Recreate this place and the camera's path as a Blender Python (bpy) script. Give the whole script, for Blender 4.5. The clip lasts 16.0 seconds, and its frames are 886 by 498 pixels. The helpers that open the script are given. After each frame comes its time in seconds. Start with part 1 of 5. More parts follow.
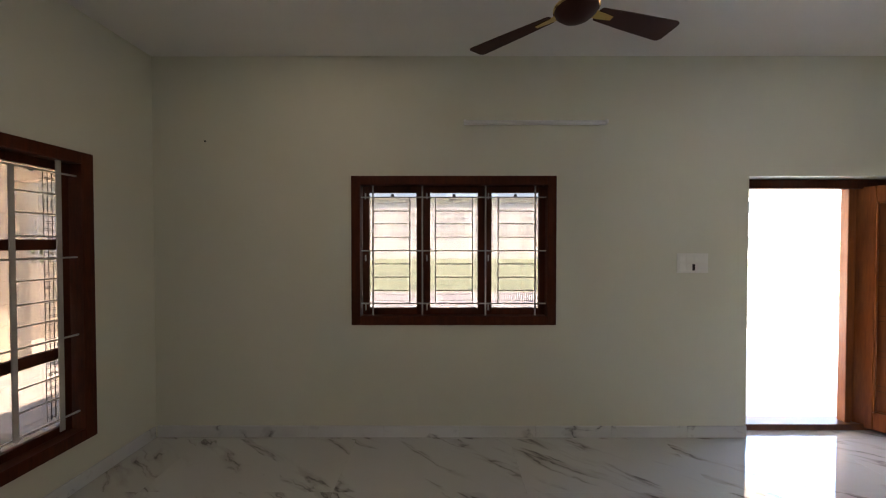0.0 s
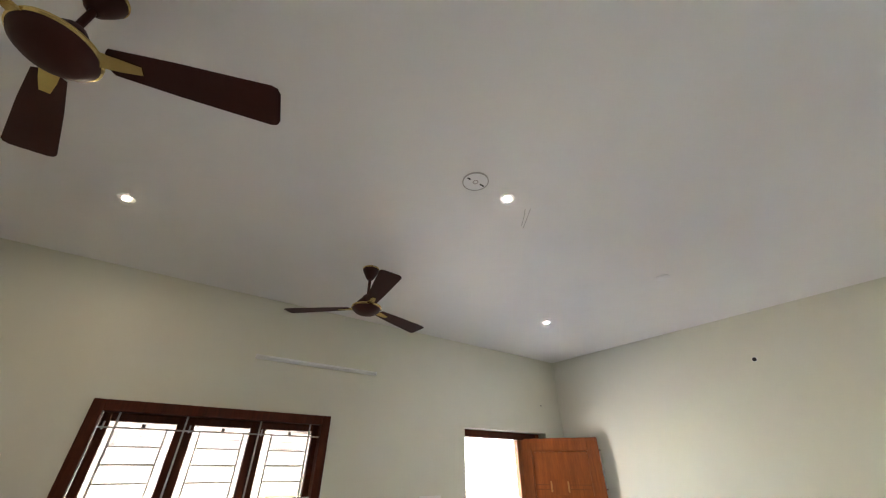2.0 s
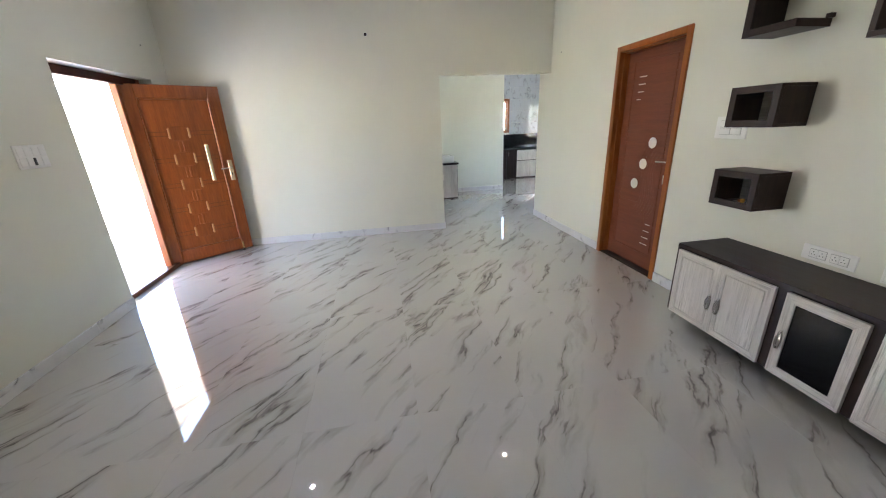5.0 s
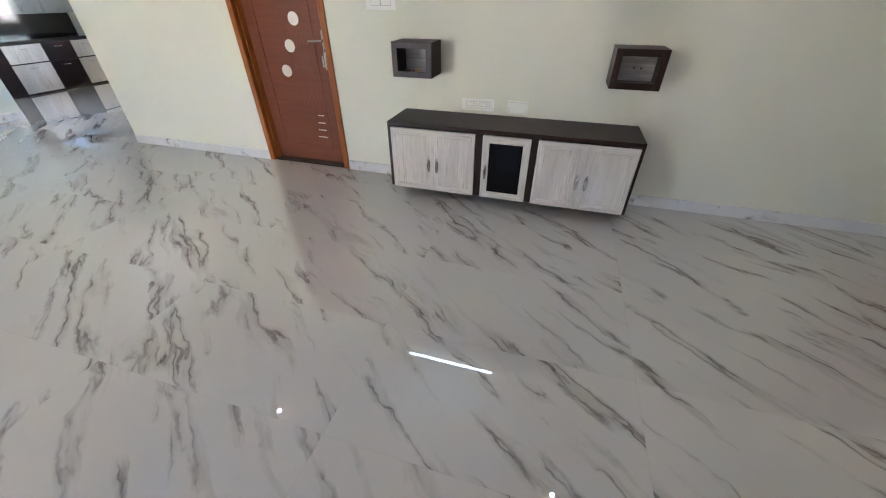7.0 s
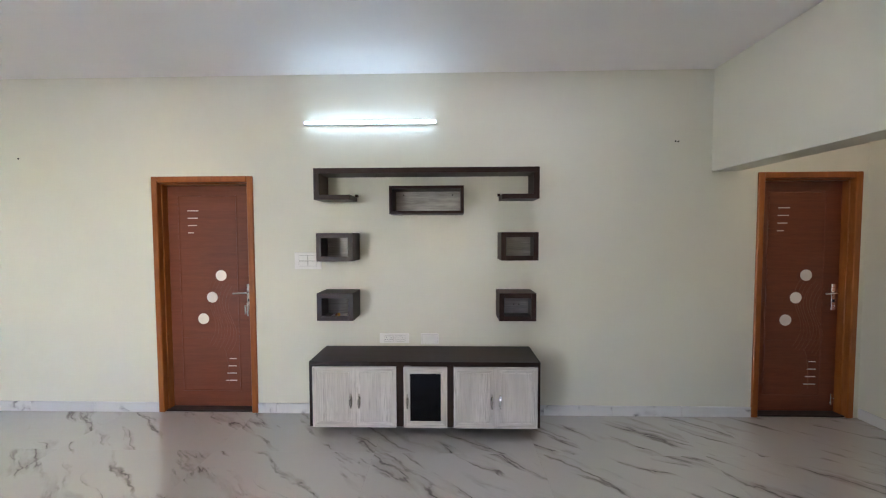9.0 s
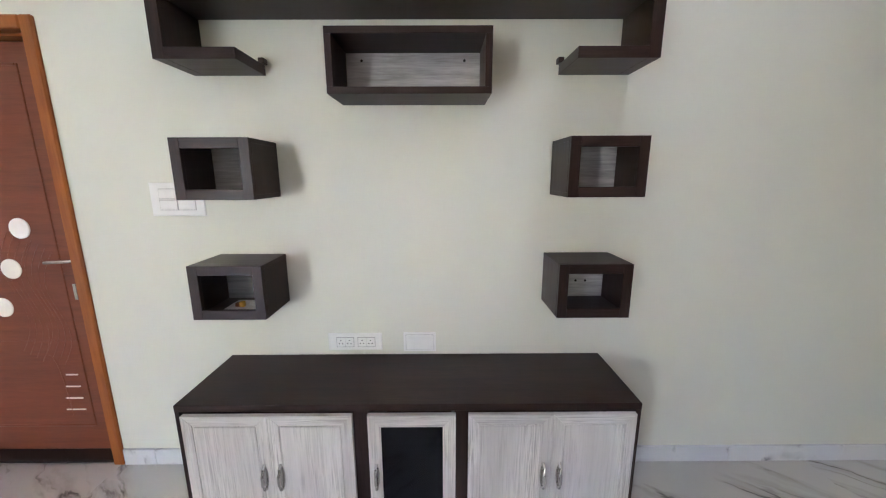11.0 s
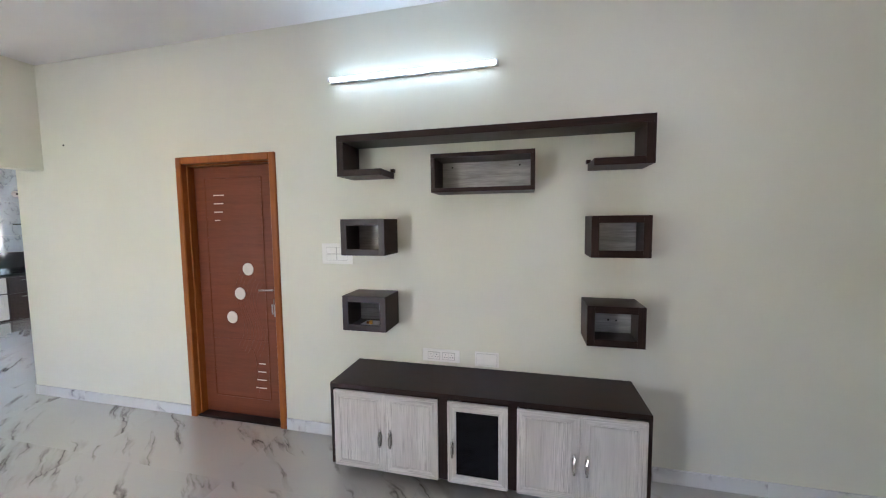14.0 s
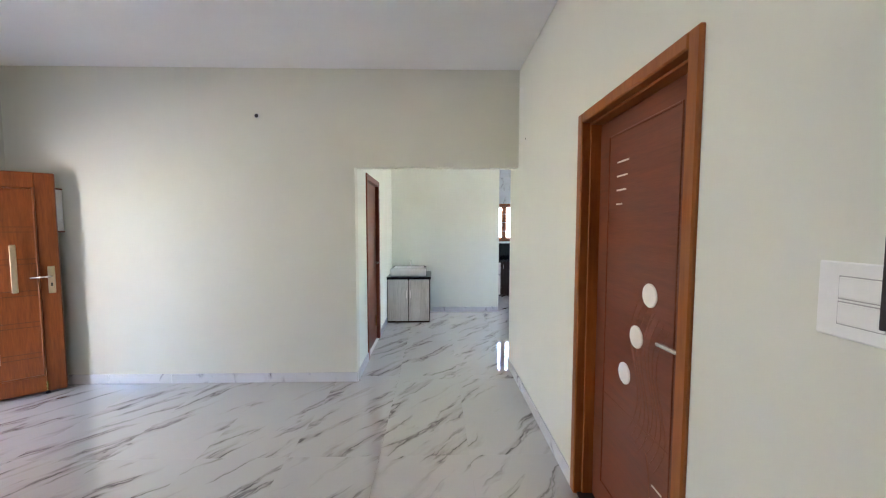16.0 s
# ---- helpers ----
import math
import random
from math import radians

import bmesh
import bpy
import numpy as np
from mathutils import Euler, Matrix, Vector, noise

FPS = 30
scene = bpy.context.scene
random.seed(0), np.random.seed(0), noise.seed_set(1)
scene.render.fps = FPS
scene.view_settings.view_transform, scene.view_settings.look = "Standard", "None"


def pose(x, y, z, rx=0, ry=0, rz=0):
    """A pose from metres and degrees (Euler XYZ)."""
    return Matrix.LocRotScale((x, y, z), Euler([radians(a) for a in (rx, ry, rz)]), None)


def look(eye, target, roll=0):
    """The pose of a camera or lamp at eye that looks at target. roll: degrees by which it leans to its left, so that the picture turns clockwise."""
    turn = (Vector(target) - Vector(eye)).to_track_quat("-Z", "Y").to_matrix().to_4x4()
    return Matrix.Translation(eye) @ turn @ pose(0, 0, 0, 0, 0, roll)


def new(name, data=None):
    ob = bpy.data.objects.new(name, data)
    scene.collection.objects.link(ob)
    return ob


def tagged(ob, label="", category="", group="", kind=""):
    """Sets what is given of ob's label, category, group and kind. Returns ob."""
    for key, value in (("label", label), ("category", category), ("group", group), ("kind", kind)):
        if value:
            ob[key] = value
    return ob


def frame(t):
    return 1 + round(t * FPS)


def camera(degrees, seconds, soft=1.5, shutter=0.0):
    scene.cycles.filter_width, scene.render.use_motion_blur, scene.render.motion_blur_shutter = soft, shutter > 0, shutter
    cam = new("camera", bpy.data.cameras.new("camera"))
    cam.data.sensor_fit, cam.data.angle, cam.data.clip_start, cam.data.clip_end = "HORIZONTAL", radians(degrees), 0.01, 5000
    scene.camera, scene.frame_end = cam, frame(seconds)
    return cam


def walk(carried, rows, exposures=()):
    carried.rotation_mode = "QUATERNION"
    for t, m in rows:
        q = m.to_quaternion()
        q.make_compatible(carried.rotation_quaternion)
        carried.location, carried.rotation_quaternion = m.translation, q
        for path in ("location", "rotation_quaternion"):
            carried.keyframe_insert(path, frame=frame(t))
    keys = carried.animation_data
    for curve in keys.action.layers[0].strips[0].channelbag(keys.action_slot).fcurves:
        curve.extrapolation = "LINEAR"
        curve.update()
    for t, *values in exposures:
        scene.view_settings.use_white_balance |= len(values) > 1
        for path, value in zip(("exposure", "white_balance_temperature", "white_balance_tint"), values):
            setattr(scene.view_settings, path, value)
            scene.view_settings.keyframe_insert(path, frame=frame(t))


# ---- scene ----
cam = camera(102.1, 16.0, 1.15)
PATH = [
    (0, (0.391, 0.467, 1.542), (0.388, 2.467, 1.508), -0.0),
    (0.5, (0.399, -0.032, 1.601), (0.429, 1.967, 1.657), -0.2),
    (1, (0.377, -0.252, 1.673), (0.421, 1.613, 2.392), -0.2),
    (1.5, (0.326, -0.274, 1.681), (0.537, 1.414, 2.733), -0.2),
    (2, (0.045, -0.101, 1.66), (1.042, 1.276, 2.713), 0.0),
    (2.5, (-0.32, 0.26, 1.645), (1.233, 0.934, 2.711), 0.1),
    (3, (-0.602, 0.637, 1.661), (1.092, 0.669, 2.723), 0.1),
    (3.5, (-0.79, 0.778, 1.615), (0.997, 0.789, 2.514), 0.0),
    (4, (-0.737, 0.822, 1.559), (1.251, 0.834, 1.775), 0.2),
    (4.2, (-0.71, 0.808, 1.531), (1.289, 0.828, 1.447), 0.2),
    (6.3, (-0.262, 1.333, 1.41), (1.032, 0.354, 0.241), 0.3),
    (6.5, (-0.096, 1.369, 1.384), (1.004, 0.172, 0.219), 0.5),
    (7, (0.246, 1.409, 1.397), (0.718, -0.152, 0.239), -0.1),
    (7.5, (0.364, 1.515, 1.43), (0.489, -0.129, 0.299), 0.1),
    (8, (0.336, 1.608, 1.561), (0.478, -0.283, 0.924), -0.2),
    (8.5, (0.313, 1.711, 1.651), (0.436, -0.279, 1.498), -0.3),
    (8.7, (0.317, 1.71, 1.636), (0.399, -0.286, 1.553), -0.2),
    (10.8, (0.413, 0.125, 1.516), (0.407, -1.861, 1.284), -0.2),
    (11, (0.418, 0.114, 1.478), (0.411, -1.846, 1.08), -0.2),
    (11.5, (0.444, 0.097, 1.406), (0.431, -1.735, 0.605), -0.2),
    (12, (0.45, 0.098, 1.383), (0.428, -1.655, 0.421), -0.0),
    (12.5, (0.396, 0.149, 1.497), (0.393, -1.614, 0.553), -0.2),
    (13, (0.402, 0.243, 1.592), (0.39, -1.7, 1.115), -0.3),
    (13.5, (0.403, 0.399, 1.613), (0.434, -1.59, 1.407), -0.3),
    (14, (0.265, 0.809, 1.601), (0.728, -1.131, 1.45), -0.6),
    (14.5, (-0.015, 0.824, 1.558), (1.163, -0.786, 1.422), -0.8),
    (15, (-0.001, 0.282, 1.545), (1.735, -0.705, 1.418), -0.6),
    (15.5, (0.335, -0.316, 1.51), (2.306, -0.636, 1.398), -0.1),
    (16, (1.005, -0.719, 1.523), (3.001, -0.762, 1.399), 0.0),
]
EXPOSURES = [(0, 4.12, 6750, 16.4), (0.5, 4.17, 7050, 16.5), (1.0, 4.77, 7050, 16.3), (1.5, 5.1, 6900, 14.2), (2.0, 5.01, 6600, 13.8), (3.0, 4.94, 6460, 14.6), (4.0, 4.87, 6320, 15.9), (6.5, 5.24, 6100, 17.4), (8.5, 5.21, 6080, 18.9), (11.0, 5.54, 5850, 19.6), (12.0, 5.59, 5750, 19.4), (13.0, 5.63, 5820, 19.4), (14.5, 5.09, 5950, 19.4), (16, 5.07, 6000, 19.6)]
walk(cam, [(t, look(eye, target, roll)) for t, eye, target, roll in PATH], EXPOSURES)

# ---- light ----
world = bpy.data.worlds.new("sky_world")
scene.world = world
world.use_nodes = True
wn = world.node_tree
sky = wn.nodes.new("ShaderNodeTexSky")
sky.sky_type = 'NISHITA'
sky.sun_disc = False
sky.sun_elevation = radians(68)
sky.sun_rotation = radians(175)
wn.nodes["Background"].inputs["Strength"].default_value = 0.15
wn.links.new(sky.outputs["Color"], wn.nodes["Background"].inputs["Color"])
sun_data = bpy.data.lights.new("sun", 'SUN')
sun_data.energy = 5.0
sun_data.angle = radians(0.5)
sun_data.color = (1.0, 0.95, 0.86)
sun = new("sun", sun_data)
# sun behind the house: the front yard lies in its shade for two metres, then in full light
sun.matrix_world = look((0.03 * 30, -0.374 * 30, 0.927 * 30), (0, 0, 0))

# ---- plan, in metres ----
XE, XW, YN, YS, H = 4.475, -1.895, 3.29, -1.52, 3.0    # living room wall faces and ceiling
T = 0.22                                              # wall thickness
OPN, OPH = 0.05, 2.09                                 # opening to the dining room: north jamb and head
PIER = -0.10                                          # south end of the west wall, where the lobby opens
BEAM = 2.14
XL = -3.20                                            # lobby's west wall
XK, XD, YK = 9.40, 7.35, -1.85                        # kitchen's far wall, dining's far wall and its end
YSOUTH = -4.6
SKIRT = 0.09

# ---- materials ----
def tree(name, rough=0.5, metal=0.0, spec=0.5):
    m = bpy.data.materials.new(name)
    m.use_nodes = True
    nt = m.node_tree
    b = nt.nodes["Principled BSDF"]
    b.inputs["Roughness"].default_value = rough
    b.inputs["Metallic"].default_value = metal
    b.inputs["Specular IOR Level"].default_value = spec
    return m, nt, b


def nd(nt, kind, **vals):
    n = nt.nodes.new(kind)
    for k, v in vals.items():
        n.inputs[k.replace("_", " ")].default_value = v
    return n


def coords(nt, scale=(1, 1, 1), rot=(0, 0, 0), use="Object", shuffle=False):
    tc = nt.nodes.new("ShaderNodeTexCoord")
    mp = nt.nodes.new("ShaderNodeMapping")
    mp.inputs["Rotation"].default_value = [radians(a) for a in rot]
    mp.inputs["Scale"].default_value = scale
    src = tc.outputs[use]
    if shuffle:
        oi = nt.nodes.new("ShaderNodeObjectInfo")
        comb = nt.nodes.new("ShaderNodeCombineXYZ")
        m1 = nt.nodes.new("ShaderNodeMath"); m1.operation = 'MULTIPLY'; m1.inputs[1].default_value = 37.0
        m2 = nt.nodes.new("ShaderNodeMath"); m2.operation = 'MULTIPLY'; m2.inputs[1].default_value = 91.0
        nt.links.new(oi.outputs["Random"], m1.inputs[0]); nt.links.new(oi.outputs["Random"], m2.inputs[0])
        nt.links.new(m1.outputs[0], comb.inputs[0]); nt.links.new(m2.outputs[0], comb.inputs[1])
        nt.links.new(m1.outputs[0], comb.inputs[2])
        add = nt.nodes.new("ShaderNodeVectorMath"); add.operation = 'ADD'
        nt.links.new(src, add.inputs[0]); nt.links.new(comb.outputs[0], add.inputs[1])
        src = add.outputs[0]
    nt.links.new(src, mp.inputs["Vector"])
    return mp.outputs["Vector"]


def ramp(nt, fac, stops):
    r = nt.nodes.new("ShaderNodeValToRGB")
    while len(r.color_ramp.elements) < len(stops):
        r.color_ramp.elements.new(0.5)
    for e, (p, c) in zip(r.color_ramp.elements, stops):
        e.position = p
        e.color = (*c, 1) if len(c) == 3 else c
    nt.links.new(fac, r.inputs["Fac"])
    return r.outputs["Color"]


def noisy(nt, vec, scale, detail=3.0, rough=0.5, distort=0.0):
    n = nd(nt, "ShaderNodeTexNoise", Scale=scale, Detail=detail, Roughness=rough, Distortion=distort)
    nt.links.new(vec, n.inputs["Vector"])
    return n.outputs["Fac"]


def mixc(nt, fac, a, b, how='MIX'):
    m = nt.nodes.new("ShaderNodeMix")
    m.data_type = 'RGBA'
    m.blend_type = how
    for s, v in ((0, fac), (6, a), (7, b)):
        if isinstance(v, (int, float)):
            m.inputs[s].default_value = v
        elif isinstance(v, tuple):
            m.inputs[s].default_value = (*v, 1)
        else:
            nt.links.new(v, m.inputs[s])
    return m.outputs[2]


def bump(nt, b, height, strength, dist=0.002):
    bp = nd(nt, "ShaderNodeBump", Strength=strength, Distance=dist)
    nt.links.new(height, bp.inputs["Height"])
    nt.links.new(bp.outputs["Normal"], b.inputs["Normal"])


def rough_from(nt, b, fac, lo, hi):
    mr = nt.nodes.new("ShaderNodeMapRange")
    mr.inputs["To Min"].default_value = lo
    mr.inputs["To Max"].default_value = hi
    nt.links.new(fac, mr.inputs["Value"])
    nt.links.new(mr.outputs[0], b.inputs["Roughness"])


def paint(name, col, rough=0.55, vary=0.04, b_str=0.12):
    m, nt, b = tree(name, rough, 0, 0.35)
    v = coords(nt)
    big = noisy(nt, v, 0.9, 4, 0.6)
    lo = tuple(c * (1 - vary) for c in col)
    hi = tuple(min(1, c * (1 + vary)) for c in col)
    nt.links.new(ramp(nt, big, [(0.3, lo), (0.7, hi)]), b.inputs["Base Color"])
    fine = noisy(nt, v, 160, 3, 0.6)
    rough_from(nt, b, big, rough - 0.06, rough + 0.06)
    bump(nt, b, fine, b_str, 0.001)
    return m


def wood(name, dark, light, grain=(1.5, 18, 18), rough=0.4, contrast=(0.3, 0.7), b_str=0.1, coat=0.0, shuffle=True, rings=1.6, spec=0.4):
    """Wood whose grain runs along the axis with the smallest scale."""
    m, nt, b = tree(name, rough, 0, spec)
    v = coords(nt, grain, shuffle=shuffle)
    g = noisy(nt, v, rings, 6, 0.62, 0.6)
    g2 = noisy(nt, v, rings * 5, 3, 0.5)
    f = mixc(nt, 0.35, g, g2)
    nt.links.new(ramp(nt, f, [(contrast[0], dark), (contrast[1], light)]), b.inputs["Base Color"])
    rough_from(nt, b, g, rough - 0.08, rough + 0.1)
    bump(nt, b, g2, b_str, 0.0008)
    b.inputs["Coat Weight"].default_value = coat
    b.inputs["Coat Roughness"].default_value = 0.12
    return m


def washed(name, grain):
    """Whitewashed boards: pale ground, fine dark open pores in loose bundles, faint brown patches."""
    m, nt, b = tree(name, 0.5, 0, 0.35)
    v = coords(nt, grain, shuffle=True)
    w = coords(nt, tuple(g ** 0.5 for g in grain), shuffle=True)
    pores = ramp(nt, noisy(nt, v, 2.3, 5, 0.65, 0.9), [(0.44, (0, 0, 0)), (0.62, (1, 1, 1))])
    bundle = ramp(nt, noisy(nt, w, 1.6, 3, 0.5, 0.4), [(0.36, (0.10, 0.10, 0.10)), (0.66, (0.66, 0.66, 0.66))])
    patch = ramp(nt, noisy(nt, w, 0.8, 3, 0.5), [(0.35, (0.56, 0.52, 0.48)), (0.62, (0.70, 0.66, 0.615))])
    f = mixc(nt, 1.0, pores, bundle, 'MULTIPLY')
    nt.links.new(mixc(nt, f, patch, (0.25, 0.22, 0.195)), b.inputs["Base Color"])
    bump(nt, b, f, 0.25, 0.0006)
    return m


def marble(name, base, soft, dark, rough=0.07, angle=-38, scale=1.0, amount=0.5, shuffle=True, use="Object", spec=0.5, coat=0.0):
    """Polished marble-print tile with broken dark veins that run one way."""
    m, nt, b = tree(name, rough, 0, spec)
    v = coords(nt, (1, 1, 1), (0, 0, 0), use, shuffle)
    warp = nd(nt, "ShaderNodeTexNoise", Scale=2.2 * scale, Detail=4.0, Roughness=0.55)
    nt.links.new(v, warp.inputs["Vector"])
    sub = nt.nodes.new("ShaderNodeVectorMath"); sub.operation = 'MULTIPLY_ADD'
    sub.inputs[1].default_value = (0.15, 0.15, 0.15)
    nt.links.new(warp.outputs["Color"], sub.inputs[0]); nt.links.new(v, sub.inputs[2])
    mp = nt.nodes.new("ShaderNodeMapping")
    mp.vector_type = 'TEXTURE'
    mp.inputs["Rotation"].default_value = (0, 0, radians(angle))
    mp.inputs["Scale"].default_value = (1.0 / (0.66 * scale), 1.0 / (4.0 * scale), 1.0 / (2.5 * scale))
    nt.links.new(sub.outputs[0], mp.inputs["Vector"])
    p = mp.outputs["Vector"]
    vein = noisy(nt, p, 1.0, 5, 0.5, 0.35)
    d = nt.nodes.new("ShaderNodeMath"); d.operation = 'SUBTRACT'; d.inputs[1].default_value = 0.5
    nt.links.new(vein, d.inputs[0])
    a = nt.nodes.new("ShaderNodeMath"); a.operation = 'ABSOLUTE'
    nt.links.new(d.outputs[0], a.inputs[0])
    thin = ramp(nt, a.outputs[0], [(0.0, (1, 1, 1)), (0.007, (0.75, 0.75, 0.75)), (0.018, (0, 0, 0))])
    wide = ramp(nt, a.outputs[0], [(0.0, (0.85, 0.85, 0.85)), (0.075, (0, 0, 0))])
    mask = ramp(nt, noisy(nt, p, 1.7, 3, 0.5), [(0.64 - 0.3 * amount, (0, 0, 0)), (0.76 - 0.3 * amount, (1, 1, 1))])
    grit = ramp(nt, noisy(nt, p, 9.0, 4, 0.6), [(0.35, (0.35, 0.35, 0.35)), (0.6, (1, 1, 1))])
    cloud = ramp(nt, noisy(nt, v, 1.3, 4, 0.5), [(0.35, tuple(c * 0.95 for c in base)), (0.65, base)])
    f_soft = mixc(nt, 1.0, wide, mask, 'MULTIPLY')
    f_dark = mixc(nt, 1.0, mixc(nt, 1.0, thin, mask, 'MULTIPLY'), grit, 'MULTIPLY')
    c1 = mixc(nt, f_soft, cloud, soft)
    nt.links.new(mixc(nt, f_dark, c1, dark), b.inputs["Base Color"])
    rough_from(nt, b, noisy(nt, v, 3.0, 2), rough * 0.7, rough * 1.4)
    b.inputs["Coat Weight"].default_value = coat
    b.inputs["Coat Roughness"].default_value = 0.006
    return m


def plain(name, col, rough=0.5, metal=0.0, vary=0.06, scale=30, coat=0.0, spec=0.5):
    m, nt, b = tree(name, rough, metal, spec)
    n = noisy(nt, coords(nt), scale, 3)
    lo = tuple(c * (1 - vary) for c in col)
    nt.links.new(ramp(nt, n, [(0.35, lo), (0.65, col)]), b.inputs["Base Color"])
    rough_from(nt, b, n, max(0.02, rough * 0.85), min(1, rough * 1.15))
    b.inputs["Coat Weight"].default_value = coat
    return m


def glow(name, col, strength):
    m = bpy.data.materials.new(name)
    m.use_nodes = True
    b = m.node_tree.nodes["Principled BSDF"]
    b.inputs["Base Color"].default_value = (0.8, 0.8, 0.8, 1)
    b.inputs["Emission Color"].default_value = (*col, 1)
    b.inputs["Emission Strength"].default_value = strength
    return m


def clear_glass(name, tint=(0.95, 0.96, 0.94), gloss=0.05, etched=False):
    m = bpy.data.materials.new(name)
    m.use_nodes = True
    nt = m.node_tree
    nt.nodes.remove(nt.nodes["Principled BSDF"])
    tr = nt.nodes.new("ShaderNodeBsdfTransparent")
    tr.inputs["Color"].default_value = (*tint, 1)
    if etched:
        br = nd(nt, "ShaderNodeTexBrick", Scale=1.0)
        br.offset = 0.0
        br.inputs["Mortar Size"].default_value = 0.0022
        br.inputs["Brick Width"].default_value = 0.032
        br.inputs["Row Height"].default_value = 0.032
        br.inputs["Color1"].default_value = br.inputs["Color2"].default_value = (*tint, 1)
        br.inputs["Mortar"].default_value = (*[min(1, c * 1.22) for c in tint], 1)
        tc = nt.nodes.new("ShaderNodeTexCoord")
        sp = nt.nodes.new("ShaderNodeSeparateXYZ")
        ad = nt.nodes.new("ShaderNodeMath")
        cb_ = nt.nodes.new("ShaderNodeCombineXYZ")
        nt.links.new(tc.outputs["Object"], sp.inputs[0])
        nt.links.new(sp.outputs[0], ad.inputs[0]); nt.links.new(sp.outputs[1], ad.inputs[1])
        nt.links.new(ad.outputs[0], cb_.inputs[0]); nt.links.new(sp.outputs[2], cb_.inputs[1])
        nt.links.new(cb_.outputs[0], br.inputs["Vector"])
        nt.links.new(br.outputs["Color"], tr.inputs["Color"])
    gl = nt.nodes.new("ShaderNodeBsdfGlossy")
    gl.inputs["Roughness"].default_value = 0.03
    mx = nt.nodes.new("ShaderNodeMixShader")
    mx.inputs[0].default_value = gloss
    nt.links.new(tr.outputs[0], mx.inputs[1]); nt.links.new(gl.outputs[0], mx.inputs[2])
    nt.links.new(mx.outputs[0], nt.nodes["Material Output"].inputs["Surface"])
    return m


M_WALL = paint("cream_wall_paint", (0.722, 0.708, 0.602), 0.5, 0.03)
M_DINING = paint("pale_green_wall_paint", (0.78, 0.80, 0.70), 0.5, 0.03)
M_CEIL = paint("white_ceiling_paint", (0.855, 0.838, 0.818), 0.6, 0.025, 0.08)
M_TILE = marble("marble_print_floor_tile", (0.572, 0.562, 0.53), (0.37, 0.345, 0.308), (0.132, 0.122, 0.118), 0.012, -38, 1.25, 0.52, spec=1.0, coat=1.0)
M_SKIRT = marble("marble_print_skirting", (0.72, 0.715, 0.71), (0.42, 0.41, 0.42), (0.16, 0.15, 0.16), 0.12, 25, 1.4, 0.35, True)
M_KTILE = marble("glossy_kitchen_wall_tile", (0.50, 0.56, 0.62), (0.38, 0.42, 0.47), (0.24, 0.26, 0.30), 0.05, 25, 1.2, 0.55, True)
M_GROUT = plain("pale_grout", (0.50, 0.48, 0.45), 0.8)
M_WENGE = wood("dark_wenge_laminate", (0.012, 0.0060, 0.0045), (0.041, 0.0195, 0.0142), (1.5, 20, 20), 0.38, b_str=0.05, spec=0.25)
M_WENGE_V = wood("dark_wenge_laminate_upright", (0.012, 0.0060, 0.0045), (0.041, 0.0195, 0.0142), (20, 20, 1.5), 0.38, b_str=0.05, spec=0.25)
M_WASH = washed("whitewashed_wood_laminate", (62, 62, 2.0))
M_WASHH = washed("whitewashed_wood_laminate_level", (2.0, 62, 62))
M_GREY = wood("grey_driftwood_laminate", (0.27, 0.25, 0.235), (0.60, 0.575, 0.55), (1.3, 16, 16), 0.5, (0.32, 0.62))
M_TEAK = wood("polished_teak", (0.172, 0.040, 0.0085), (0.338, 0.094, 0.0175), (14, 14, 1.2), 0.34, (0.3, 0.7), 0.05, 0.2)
M_TEAK_D = wood("groove_teak", (0.10, 0.03, 0.009), (0.19, 0.06, 0.017), (14, 14, 1.2), 0.35)
M_FRAME = wood("orange_brown_door_frame", (0.235, 0.062, 0.009), (0.385, 0.118, 0.019), (12, 12, 1.2), 0.38, coat=0.1)
M_LEAF = wood("red_brown_door_laminate", (0.128, 0.033, 0.014), (0.208, 0.057, 0.025), (1.6, 14, 26), 0.38, (0.3, 0.7), 0.08)
# teak with its backlit darkness put into the colour
M_WIN = wood("backlit_dark_teak", (0.050, 0.0112, 0.0045), (0.115, 0.0255, 0.0080), (10, 10, 1.4), 0.5, spec=0.18)
M_KWIN = wood("teak_window_wood", (0.20, 0.06, 0.018), (0.33, 0.11, 0.03), (10, 10, 1.4), 0.4)
M_STEEL = plain("grey_painted_grill_steel", (0.56, 0.52, 0.50), 0.45, 0.2)
M_CHROME = plain("brushed_chrome", (0.74, 0.71, 0.66), 0.26, 1.0)
M_HANDLE = plain("antique_nickel", (0.66, 0.64, 0.61), 0.22, 1.0)
M_BRASS = plain("polished_brass", (0.80, 0.60, 0.24), 0.2, 1.0)
M_PULL = plain("satin_pale_brass", (0.74, 0.62, 0.44), 0.34, 1.0)
# paler teak: the highlight on the carved tabs is put into the colour
M_TEAK_L = wood("highlit_teak_edge", (0.37, 0.165, 0.06), (0.52, 0.27, 0.115), (14, 14, 1.2), 0.3)
M_FAN = plain("metallic_brown_fan_enamel", (0.050, 0.0150, 0.0105), 0.5, 0.0, 0.05, 60, 0.0, 0.14)
M_WHITE = plain("white_plastic", (0.86, 0.855, 0.85), 0.35, vary=0.03)
M_PLATE = plain("cream_switch_plastic", (0.85, 0.835, 0.79), 0.35, vary=0.03)
M_CREAMP = plain("ivory_door_inlay", (0.85, 0.80, 0.74), 0.4, vary=0.03)
# embossed lines, a little paler than the door leaf
M_LINE = plain("pale_laminate_line", (0.225, 0.078, 0.041), 0.5)
